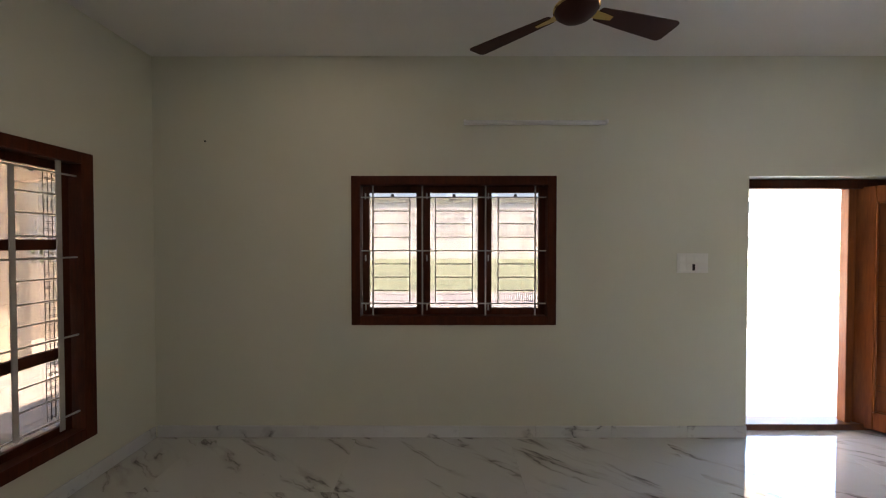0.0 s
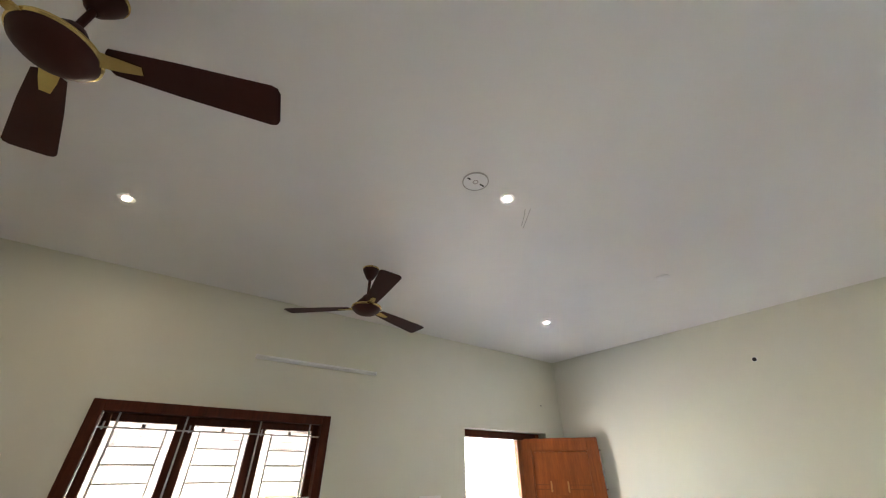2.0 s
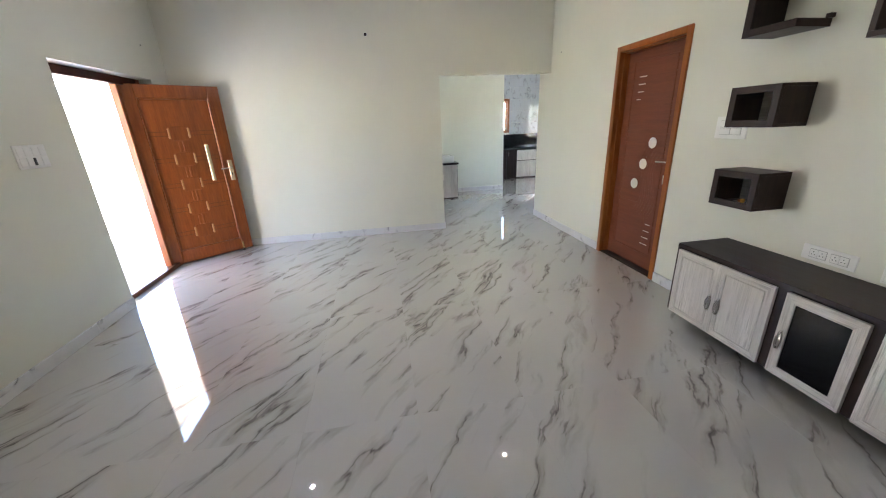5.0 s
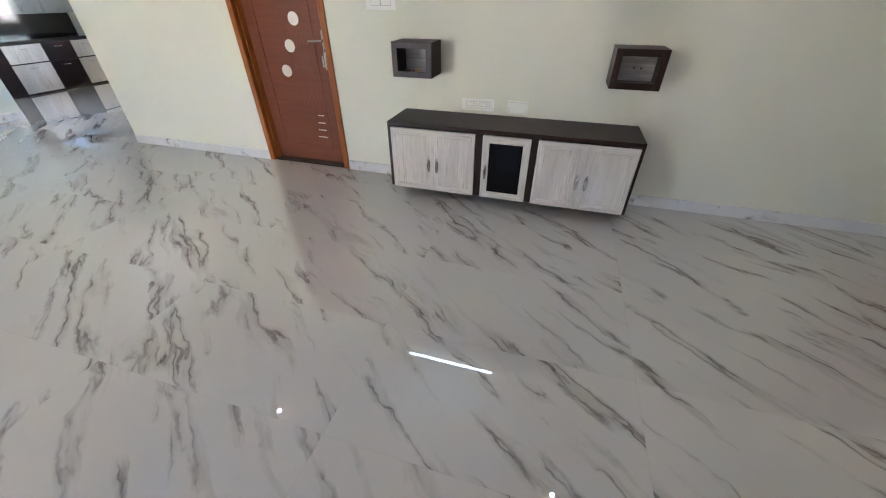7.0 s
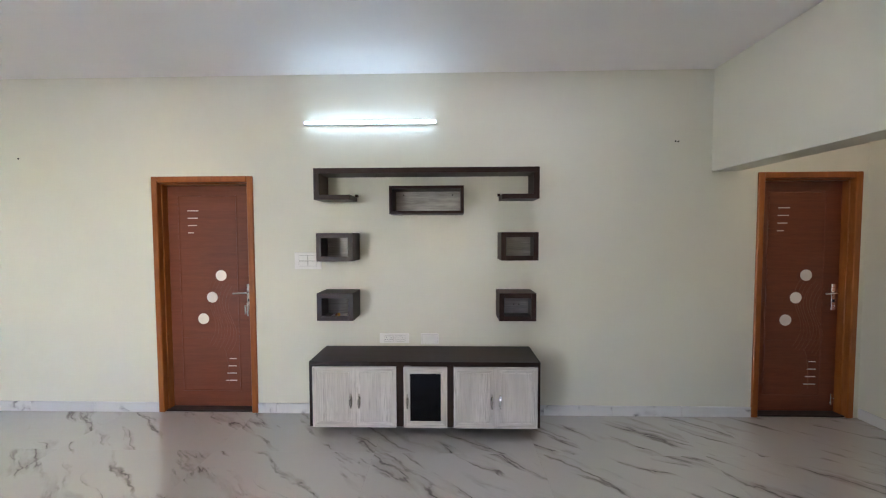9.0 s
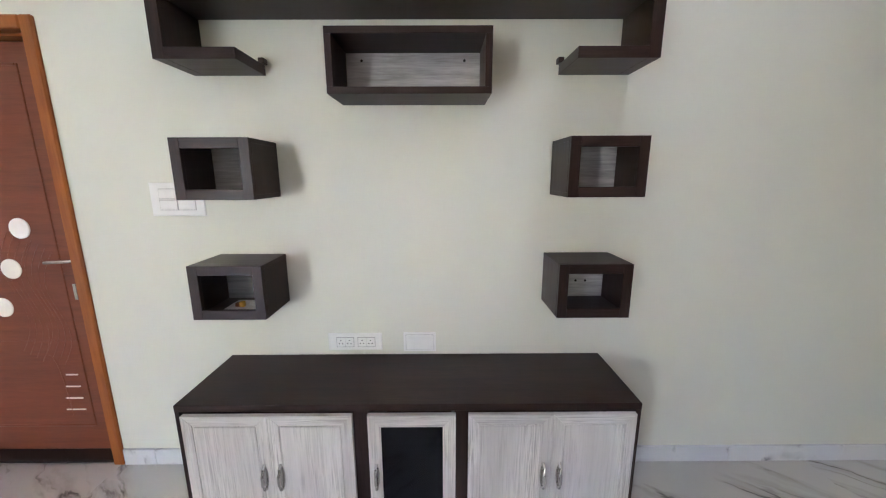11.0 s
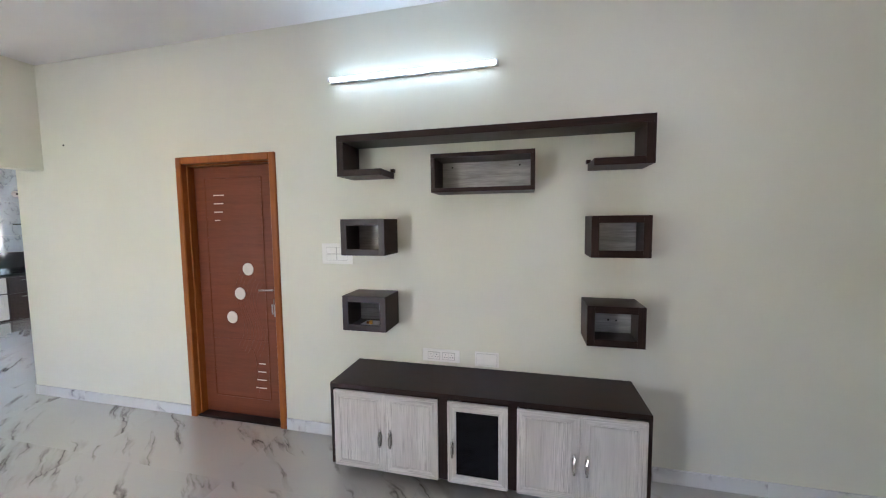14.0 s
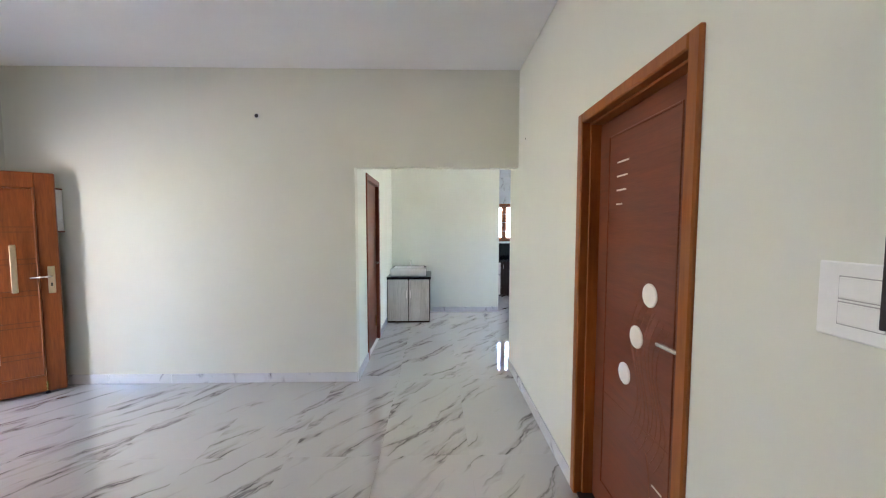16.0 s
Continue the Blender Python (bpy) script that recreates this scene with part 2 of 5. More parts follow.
M_GAP = plain("mid_grey_line", (0.48, 0.46, 0.43), 0.6)
M_FARPANE = plain("shaded_far_glass", (0.028, 0.029, 0.032), 0.3)
M_DARK = plain("dark_recess", (0.012, 0.010, 0.010), 0.6)
M_BLACKG = plain("black_glass", (0.004, 0.004, 0.005), 0.08, spec=0.22)
M_GRANITE = plain("black_granite", (0.012, 0.013, 0.017), 0.10, vary=0.7, scale=220)
M_CERAMIC = plain("white_ceramic", (0.82, 0.82, 0.81), 0.08, vary=0.02)
M_YELLOW = plain("yellow_brass_block", (0.75, 0.42, 0.06), 0.4)
M_PAPER = plain("folded_paper", (0.84, 0.83, 0.81), 0.7)
M_ORANGE = plain("orange_red_label", (0.62, 0.10, 0.03), 0.5)
M_THRESH = plain("dark_door_threshold", (0.020, 0.014, 0.012), 0.4)
M_GLASS = clear_glass("window_glass")
M_ETCHED = clear_glass("etched_window_glass", (0.272, 0.255, 0.250), 0.05, True)
M_BRONZE = clear_glass("bronze_etched_window_glass", (0.295, 0.268, 0.246), 0.05, True)
M_TUBE = glow("lit_tube_diffuser", (0.62, 0.86, 1.0), 0.70)
M_WARM = glow("warm_downlight_diffuser", (1.0, 0.84, 0.64), 48.0)
M_COOL = glow("cool_downlight_diffuser", (0.92, 0.94, 1.0), 48.0)
M_LOBBY = glow("warm_lobby_diffuser", (1.0, 0.86, 0.68), 45.0)
M_GROUND = paint("dry_pale_yard", (0.50, 0.455, 0.40), 0.9, 0.2, 0.4)
M_PAVE = paint("pale_concrete_apron", (0.47, 0.445, 0.42), 0.85, 0.1, 0.3)
M_GRASSY = plain("dry_yellow_green_grass", (0.36, 0.395, 0.24), 0.9, vary=0.3, scale=2)
M_LEAVES = plain("shrub_leaves", (0.17, 0.25, 0.09), 0.7, vary=0.5, scale=12)
M_ROOF = paint("roof_concrete", (0.42, 0.40, 0.38), 0.9, 0.1)
M_FAR = paint("far_white_plaster", (0.75, 0.73, 0.70), 0.8, 0.05)

# ---- builders ----
def bx(x0, x1, y0, y1, z0, z1, bevel=0.0, bm=None, seg=2):
    """A box between two corners, its edges rounded by bevel; added to bm when given."""
    own = bmesh.new()
    m = Matrix.Translation(((x0 + x1) / 2, (y0 + y1) / 2, (z0 + z1) / 2)) @ Matrix.Diagonal((abs(x1 - x0), abs(y1 - y0), abs(z1 - z0), 1))
    bmesh.ops.create_cube(own, size=1, matrix=m)
    if bevel:
        bmesh.ops.bevel(own, geom=own.edges[:], offset=bevel, segments=seg, affect='EDGES', profile=0.5)
    return join(bm, own)


def join(bm, own):
    if bm is None:
        return own
    tmp = bpy.data.meshes.new("tmp")
    own.to_mesh(tmp)
    own.free()
    bm.from_mesh(tmp)
    bpy.data.meshes.remove(tmp)
    return bm


def lathe(profile, n=32, m=None, bm=None):
    """A turned shape about z from (radius, height) pairs."""
    own = bmesh.new()
    rings = []
    for r, z in profile:
        if r < 1e-5:
            rings.append([own.verts.new((0, 0, z))])
        else:
            rings.append([own.verts.new((r * math.cos(2 * math.pi * i / n), r * math.sin(2 * math.pi * i / n), z)) for i in range(n)])
    for a, b in zip(rings, rings[1:]):
        for i in range(n):
            j = (i + 1) % n
            q = [a[i % len(a)], a[j % len(a)], b[j % len(b)], b[i % len(b)]]
            q = list(dict.fromkeys(q))
            if len(q) > 2:
                own.faces.new(q)
    bmesh.ops.recalc_face_normals(own, faces=own.faces[:])
    if m:
        bmesh.ops.transform(own, matrix=m, verts=own.verts[:])
    return join(bm, own)


def rod(points, r, n=8, bm=None):
    """A round bar along a line of points."""
    own = bmesh.new()
    pts = [Vector(p) for p in points]
    rings = []
    for i, p in enumerate(pts):
        d = (pts[min(i + 1, len(pts) - 1)] - pts[max(i - 1, 0)]).normalized()
        side = d.cross(Vector((0, 0, 1)) if abs(d.z) < 0.9 else Vector((1, 0, 0))).normalized()
        up = side.cross(d)
        rings.append([own.verts.new(p + r * (math.cos(2 * math.pi * k / n) * side + math.sin(2 * math.pi * k / n) * up)) for k in range(n)])
    for a, b in zip(rings, rings[1:]):
        for k in range(n):
            own.faces.new((a[k], a[(k + 1) % n], b[(k + 1) % n], b[k]))
    own.faces.new(rings[0])
    own.faces.new(rings[-1])
    bmesh.ops.recalc_face_normals(own, faces=own.faces[:])
    return join(bm, own)


def prism(outline, y0, y1):
    """An outline in x and z, drawn out from y0 to y1."""
    own = bmesh.new()
    a = [own.verts.new((x, y0, z)) for x, z in outline]
    b = [own.verts.new((x, y1, z)) for x, z in outline]
    own.faces.new(a)
    own.faces.new(b)
    for i in range(len(a)):
        j = (i + 1) % len(a)
        own.faces.new((a[i], a[j], b[j], b[i]))
    bmesh.ops.recalc_face_normals(own, faces=own.faces[:])
    return own


def origin(ob):
    p = Vector((0, 0, 0))
    while ob:
        p += ob.location
        ob = ob.parent
    return p


def mesh_of(name, bm, material, smooth=False):
    me = bpy.data.meshes.new(name)
    bm.to_mesh(me)
    bm.free()
    me.materials.append(material)
    if smooth:
        me.shade_smooth()
        me.set_sharp_from_angle(angle=radians(35))
    return me


def part(name, bm, material, parent, label="", smooth=False):
    """One mesh under a thing or a part; bm is in world metres, or in the thing's own if the thing stands at the origin."""
    bmesh.ops.translate(bm, verts=bm.verts[:], vec=-origin(parent))
    ob = new(name, mesh_of(name, bm, material, smooth))
    ob.parent = parent
    return tagged(ob, label)


def thing(name, at, label, category, group="", kind=""):
    ob = new(name)
    ob.empty_display_size = 0.1
    ob.location = at
    return tagged(ob, label, category, group, kind)


def solid(name, bm, material, label, category, kind="", smooth=False, group=""):
    return tagged(new(name, mesh_of(name, bm, material, smooth)), label, category, group, kind)


def wall(name, axis, near, far, u0, u1, z0, z1, holes, material, label):
    """A wall of real thickness from near to far across axis, with openings (u0, u1, z0, z1) right through it."""
    us = sorted({u0, u1, *[h[0] for h in holes], *[h[1] for h in holes]})
    zs = sorted({z0, z1, *[h[2] for h in holes], *[h[3] for h in holes]})
    def full(i, j):
        if not (0 <= i < len(us) - 1 and 0 <= j < len(zs) - 1):
            return False
        cu, cz = (us[i] + us[i + 1]) / 2, (zs[j] + zs[j + 1]) / 2
        return not any(h[0] < cu < h[1] and h[2] < cz < h[3] for h in holes)
    bm = bmesh.new()
    made = {}
    def v(w, u, z):
        k = (w, u, z)
        if k not in made:
            made[k] = bm.verts.new((w, u, z) if axis == "x" else (u, w, z))
        return made[k]
    for i in range(len(us) - 1):
        for j in range(len(zs) - 1):
            if not full(i, j):
                continue
            a, b, c, d = us[i], us[i + 1], zs[j], zs[j + 1]
            for w in (near, far):
                bm.faces.new((v(w, a, c), v(w, b, c), v(w, b, d), v(w, a, d)))
            if not full(i - 1, j): bm.faces.new((v(near, a, c), v(far, a, c), v(far, a, d), v(near, a, d)))
            if not full(i + 1, j): bm.faces.new((v(near, b, c), v(far, b, c), v(far, b, d), v(near, b, d)))
            if not full(i, j - 1): bm.faces.new((v(near, a, c), v(far, a, c), v(far, b, c), v(near, b, c)))
            if not full(i, j + 1): bm.faces.new((v(near, a, d), v(far, a, d), v(far, b, d), v(near, b, d)))
    bmesh.ops.recalc_face_normals(bm, faces=bm.faces[:])
    return solid(name, bm, material, label, "wall", "structure")

# ---- large structure ----
NWIN = (-0.335, 1.278, 0.893, 2.068)     # front window: x0, x1, z0, z1
WWIN = (1.25, 2.80, 0.285, 2.113)        # side window: y0, y1, z0, z1
FDOOR = (2.79, 4.12, 0.0, 2.066)
SDOOR = (2.085, 2.998, 2.13)             # bedroom door frame: x0, x1, head
LDOOR = (-3.150, -2.285, 2.13)           # lobby door frame
KWIN = (-2.72, -1.98, 1.18, 2.06)        # kitchen window: y0, y1, z0, z1
SWIN = (5.75, 7.35, 0.85, 2.1)              # dining's garden window, seen only as a reflection
G = 0.012                                # openings are this much smaller than the frames that cover their edge

slab = bx(XL - T, XW - T, YS - T, 0.9 + T, -0.12, -0.008)
bx(XW - T, XE + 0.12, YS - T, YN + T, -0.12, -0.008, 0, slab)
bx(XE + 0.12, XK + T, YSOUTH - T, OPN + T, -0.12, -0.008, 0, slab)
floor_slab = solid("floor", slab, M_GROUT, "grey mortar bed under polished marble-print floor tiles", "floor", "structure")
wall("wall_north", "y", YN, YN + T, XW - T, XE + T, 0, H,
     [(NWIN[0] + G, NWIN[1] - G, NWIN[2] + G, NWIN[3] - G), FDOOR], M_WALL, "cream painted wall with a barred window and the front door")
wall("wall_south", "y", YS, YS - T, XL, XE + 0.36, 0, H,
     [(SDOOR[0] + 0.03, SDOOR[1] - 0.03, 0, SDOOR[2] - 0.03), (LDOOR[0] + 0.03, LDOOR[1] - 0.03, 0, LDOOR[2] - 0.03)],
     M_WALL, "cream painted wall behind the television unit with two doors")
wall("wall_east", "x", XE, XE + 0.12, YS, YN, 0, H, [(YS, OPN, 0, OPH)], M_WALL, "cream painted wall with a wide opening to the dining room")
wall("wall_west", "x", XW, XW - T, YS, YN, 0, H,
     [(YS, PIER, 0, BEAM), (WWIN[0] + G, WWIN[1] - G, WWIN[2] + G, WWIN[3] - G)], M_WALL, "cream painted wall with a tall barred window and a beam over the lobby")
wall("wall_lobby_west", "x", XL, XL - T, YS - 0.85, 0.9, 0, H, [], M_WALL, "cream painted lobby wall")
wall("wall_lobby_north", "y", 0.9, 0.9 + T, XL - T, XW - T, 0, H, [], M_WALL, "cream painted lobby wall")
wall("wall_dining_north", "y", OPN, OPN + T, XE + 0.12, XK + T, 0, H, [(5.04, 5.88, 0, 2.10)], M_DINING, "pale painted dining room wall with a door")
wall("wall_dining_east", "x", XD, XD + 0.14, YK, OPN, 0, H, [], M_DINING, "pale painted dining room wall behind the washbasin")
wall("wall_dining_west", "x", XE + 0.36, XE + 0.16, YSOUTH, YS - T, 0, H, [], M_DINING, "pale painted dining room wall")
wall("wall_far_south", "y", YSOUTH, YSOUTH - T, XE + 0.16, XK + T, 0, H, [SWIN], M_DINING, "pale painted wall with a garden window")
wall("wall_kitchen_east", "x", XK, XK + T, YSOUTH, OPN, 0, H, [KWIN], M_DINING, "kitchen outer wall with a barred window")
# closed rooms behind the two doors
wall("wall_bedroom", "y", YS - 0.75, YS - 0.85, XL - T, XE + 0.16, 0, H, [], M_WALL, "plain wall behind the closed doors")

bmc = bx(XL - T, XK + T, YSOUTH - T, YN + T, H, H + 0.03)
solid("ceiling", bmc, M_CEIL, "plain white painted flat ceiling", "ceiling", "structure")
# unseen roof; its 2.3 m south overhang is added to block sun from the dining room
solid("roof_slab", bx(XL - 0.5, XK + 0.7, YSOUTH - 2.3, YN + 0.55, H + 0.034, H + 0.19, 0.01), M_ROOF, "unseen flat concrete roof slab with a long south overhang added as sunshade", "roof", "structure")


def skirting(axis, face, into, u0, u1):
    """A run of skirting tiles 600 mm long, 12 mm proud of the wall."""
    base = thing("baseboard", (face, u0, 0) if axis == "x" else (u0, face, 0), "pale grey marble-print skirting tiles along the wall", "skirting", "", "structure")
    u = u0
    while u < u1 - 0.01:
        e = min(u + 0.6, u1)
        a, b = sorted((face - into * 0.004, face + into * 0.012))
        bm = bx(a, b, u + 0.001, e - 0.001, 0, SKIRT, 0.002, seg=1) if axis == "x" else bx(u + 0.001, e - 0.001, a, b, 0, SKIRT, 0.002, seg=1)
        part("skirting_tile", bm, M_SKIRT, base)
        u = e


skirting("y", YN, -1, XW + 0.014, FDOOR[0])
skirting("y", YN, -1, FDOOR[1], XE - 0.014)
skirting("x", XE, -1, OPN, YN - 0.014)
skirting("y", YS, 1, SDOOR[1] + 0.002, XE + 0.36)
skirting("y", YS, 1, LDOOR[1] + 0.002, SDOOR[0] - 0.002)
skirting("x", XW, 1, PIER, YN - 0.014)
skirting("x", XL, 1, YS + 0.014, 0.9)
skirting("y", PIER, -1, XW - T, XW)
skirting("y", OPN, -1, XE, 5.02)
skirting("y", OPN, -1, 5.90, 6.62)
skirting("x", XD, -1, YK, -0.66)

# ---- front window and its grill ----
def bar_grill(parent, horiz, vert, rungs, plane, axis):
    """Welded steel grill: horiz (u0, u1, z), vert (u, z0, z1), rungs (u0, u1, z)."""
    def at(u, z):
        return (u, plane, z) if axis == "y" else (plane, u, z)
    def flat(u0, u1, z0, z1, d):
        return bx(u0, u1, plane - d, plane + d, z0, z1, 0.0015, seg=1) if axis == "y" else bx(plane - d, plane + d, u0, u1, z0, z1, 0.0015, seg=1)
    for u0, u1, z in horiz:
        part("grill_bar", flat(u0, u1, z - 0.005, z + 0.005, 0.005), M_STEEL, parent)
    for u, z0, z1, w in vert:
        part("grill_upright", flat(u - w, u + w, z0, z1, 0.004), M_STEEL, parent)
    for u0, u1, z in rungs:
        part("grill_rung", rod([at(u0, z), at(u1, z)], 0.0042, 6), M_STEEL, parent)


def casement_window(name, axis, face, out, u0, u1, z0, z1, fw, sash, lites, transoms, material, label, depth=0.12, glass=None):
    """A wooden window: frame, and for each light a sash with transoms and panes. out: which way is outdoors."""
    def b(a0, a1, ua, ub, za, zb, bevel=0.004):
        p, q = sorted((face + out * a0, face + out * a1))
        return bx(p, q, ua, ub, za, zb, bevel, seg=1) if axis == "x" else bx(ua, ub, p, q, za, zb, bevel, seg=1)
    at = (face, (u0 + u1) / 2, z0) if axis == "x" else ((u0 + u1) / 2, face, z0)
    w = thing(name, at, label, "window", "", "structure")
    fr = part("window_frame", b(-0.012, depth, u0, u0 + fw, z0, z1), material, w)
    part("frame_jamb", b(-0.012, depth, u1 - fw, u1, z0, z1), material, fr)
    part("frame_head", b(-0.012, depth, u0 + fw, u1 - fw, z1 - fw, z1), material, fr)
    part("frame_sill", b(-0.012, depth, u0 + fw, u1 - fw, z0, z0 + fw), material, fr)
    mid = []
    for i, (a, c) in enumerate(lites):
        if i:
            m0, m1 = lites[i - 1][1] + sash, a - sash
            if m1 - m0 > 0.002:
                part("mullion", b(0.055, depth, m0, m1, z0 + fw, z1 - fw), material, fr)
        za, zb = z0 + fw + sash, z1 - fw - sash
        s = part("sash", b(0.070, 0.105, a - sash, a, z0 + fw, z1 - fw, 0.003), material, w)
        part("sash_stile", b(0.070, 0.105, c, c + sash, z0 + fw, z1 - fw, 0.003), material, s)
        part("sash_rail", b(0.070, 0.105, a, c, zb, z1 - fw, 0.003), material, s)
        part("sash_rail", b(0.070, 0.105, a, c, z0 + fw, za, 0.003), material, s)
        for t0, t1 in transoms:
            part("transom", b(0.070, 0.105, a, c, t0, t1, 0.003), material, s)
        pane = part("pane", b(0.085, 0.089, a - 0.004, c + 0.004, za - 0.004, zb + 0.004, 0), glass or M_GLASS, s, "clear window glass" if glass is None else "bronze glass etched with a fine square grid")
        pane.visible_shadow = glass is M_BRONZE      # the dark side panes dim the light that they pass
        part("latch", b(0.060, 0.070, (a + c) / 2 - 0.012, (a + c) / 2 + 0.012, zb - 0.035, zb - 0.012, 0.002), M_DARK, s)
        for zz in (z1 - fw - 0.08, (z0 + z1) / 2 - 0.06, z0 + fw + 0.06):
            part("bolt", b(0.058, 0.070, a - sash * 0.62, a - sash * 0.40, zz - 0.026, zz + 0.026, 0.004), M_STEEL, s)
    return w


px = 0.001757                       # the front window's drawing scale
def wx(v): return NWIN[0] + (v - 36) * px
def wz(v): return NWIN[3] - (v - 45) * px
front_window = casement_window("window_1", "y", YN, 1, *NWIN, 0.07, 0.052, [(wx(107), wx(325)), (wx(388), wx(607)), (wx(670), wx(887))], [], M_WIN,
                               "dark-stained wooden three-light window behind a grey steel grill", glass=M_ETCHED)
for a, c in ((107, 325), (388, 607), (670, 887)):
    hatch = bmesh.new()
    for v0, v1 in ((150, 205), (568, 622)):
        for k in range(19):
            u = wx(a + 26) + (wx(c - 26) - wx(a + 26)) * k / 18
            e = 14 * (k * 7 % 5) / 4
            bx(u - 0.0011, u + 0.0011, YN + 0.0825, YN + 0.0835, wz(v1 - e), wz(v0 + e * 0.6), 0, hatch)
        for v in (v0 + 14, v1 - 12):
            bx(wx(a + 22), wx(c - 22), YN + 0.0825, YN + 0.0835, wz(v) - 0.001, wz(v) + 0.001, 0, hatch)
    part("etched_border", hatch, M_GAP, front_window, "grey hatched border drawn on the glass")
front_grill = thing("window_grill", (0.47, YN + 0.035, NWIN[2]), "grey painted steel bar grill fixed inside the front window", "grill")
bar_grill(front_grill, [(wx(72), wx(920), wz(v)) for v in (138, 380, 620)],
          [(wx(v), wz(678), wz(82), 0.006) for v in (129, 353, 640, 865)] + [(wx(v), wz(620), wz(138), 0.004) for v in (296, 412, 580, 697)],
          [(wx(a), wx(c), wz(v)) for a, c in ((129, 296), (412, 580), (697, 865)) for v in (200, 258, 318, 440, 500, 560)], YN + 0.035, "y")

lites = [(WWIN[1] - 0.13 - 0.325 - 0.48 * i, WWIN[1] - 0.13 - 0.48 * i) for i in (2, 1, 0)]
side_window = casement_window("window_2", "x", XW, -1, *WWIN, 0.075, 0.05, lites, [(0.83, 0.895), (1.50, 1.562)], M_WIN,
                "tall dark-stained wooden window with transoms behind a steel grill", glass=M_BRONZE)
ladder = bmesh.new()
for k in range(4):
    yy = lites[2][1] - 0.012 - 0.024 * k
    bx(XW - 0.0835, XW - 0.0825, yy - 0.002, yy + 0.002, 0.47, 1.97, 0, ladder)
for k in range(34):
    for dz in (0, 0.011):
        zz = 0.485 + 0.0435 * k + dz
        if not (0.82 < zz < 0.90 or 1.49 < zz < 1.57):
            bx(XW - 0.0835, XW - 0.0825, lites[2][1] - 0.085, lites[2][1] - 0.011, zz - 0.0016, zz + 0.0016, 0, ladder)
part("etched_border", ladder, M_DARK, side_window, "dark ladder border drawn on the glass")
side_grill = thing("window_grill", (XW - 0.03, 2.1, WWIN[2]), "grey painted steel bar grill fixed inside the tall side window", "grill")
gv = [(u, 0.40, 2.05, 0.015) for u in (lites[0][0] - 0.055, lites[1][0] - 0.080, lites[2][0] - 0.080, lites[2][1] - 0.048)]
gv += [(a + 0.040, 0.46, 1.97, 0.014) for a, c in lites] + [(c - 0.036, 0.46, 1.97, 0.014) for a, c in lites[:2]]
rung_z = (0.61, 0.74, 1.08, 1.20, 1.33, 1.58, 1.71, 1.83)
bar_grill(side_grill, [(lites[0][0] - 0.10, lites[2][1] + 0.063, z) for z in (0.475, 0.962, 1.452, 1.962)], gv,
          [(a + 0.040, c - 0.040, z) for a, c in lites for z in rung_z], XW - 0.03, "x")

# ---- front door ----
FY = YN + 0.15                            # the frame sits in the outer half of the wall
front_door = thing("door_1", (3.4, FY, 0), "polished teak front door standing open into the room", "door", "", "structure")
def fbox(x0, x1, z0, z1, y0=FY - 0.03, y1=FY + 0.09, bv=0.004): return bx(x0, x1, y0, y1, z0, z1, bv, seg=1)
# left post and head coloured as backlit; right jamb and post in plain teak
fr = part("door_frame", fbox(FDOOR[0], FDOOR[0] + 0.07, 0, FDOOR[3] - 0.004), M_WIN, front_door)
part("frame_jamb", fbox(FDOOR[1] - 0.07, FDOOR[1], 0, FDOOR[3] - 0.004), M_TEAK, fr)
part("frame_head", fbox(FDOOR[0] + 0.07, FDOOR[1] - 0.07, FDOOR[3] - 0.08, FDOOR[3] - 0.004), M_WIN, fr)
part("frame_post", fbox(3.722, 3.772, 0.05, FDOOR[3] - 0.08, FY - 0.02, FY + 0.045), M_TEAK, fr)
part("threshold", fbox(FDOOR[0] + 0.07, FDOOR[1] - 0.07, 0, 0.05, FY - 0.05, FY + 0.09), M_TEAK_D, fr)
part("side_leaf", fbox(3.772, FDOOR[1] - 0.07, 0.055, FDOOR[3] - 0.085, FY + 0.0, FY + 0.04), M_TEAK, front_door, "narrow closed teak side leaf")

# the open leaf: built flat along its own x from the hinge, then swung
LW, LH = 0.915, 1.98
door_leaf = thing("door_leaf", (0, 0, 0), "polished teak front door leaf standing open, with brass pull", "door")
def lbox(x0, x1, z0, z1, y0, y1, bv=0.003): return bx(x0, x1, y0, y1, z0, z1, bv, seg=1)
body = part("panel", lbox(0.10, LW - 0.10, 0.10, LH - 0.10, 0.016, 0.034), M_TEAK, door_leaf)
for x0, x1, z0, z1 in ((0, 0.125, 0, LH), (LW - 0.125, LW, 0, LH)):
    part("stile", lbox(x0, x1, z0, z1, 0, 0.04, 0.005), M_TEAK, door_leaf)
for z0, z1 in ((0, 0.145), (LH - 0.135, LH)):
    part("rail", lbox(0.125, LW - 0.125, z0, z1, 0, 0.04, 0.005), M_TEAK, door_leaf)
part("bead", lbox(0.125, 0.14, 0.145, LH - 0.135, -0.013, 0.02, 0.006), M_TEAK, door_leaf)
part("bead", lbox(LW - 0.14, LW - 0.125, 0.145, LH - 0.135, -0.013, 0.02, 0.006), M_TEAK, door_leaf)
part("bead", lbox(0.14, LW - 0.14, 0.145, 0.158, -0.013, 0.02, 0.006), M_TEAK, door_leaf)
part("bead", lbox(0.14, LW - 0.14, LH - 0.148, LH - 0.135, -0.013, 0.02, 0.006), M_TEAK, door_leaf)
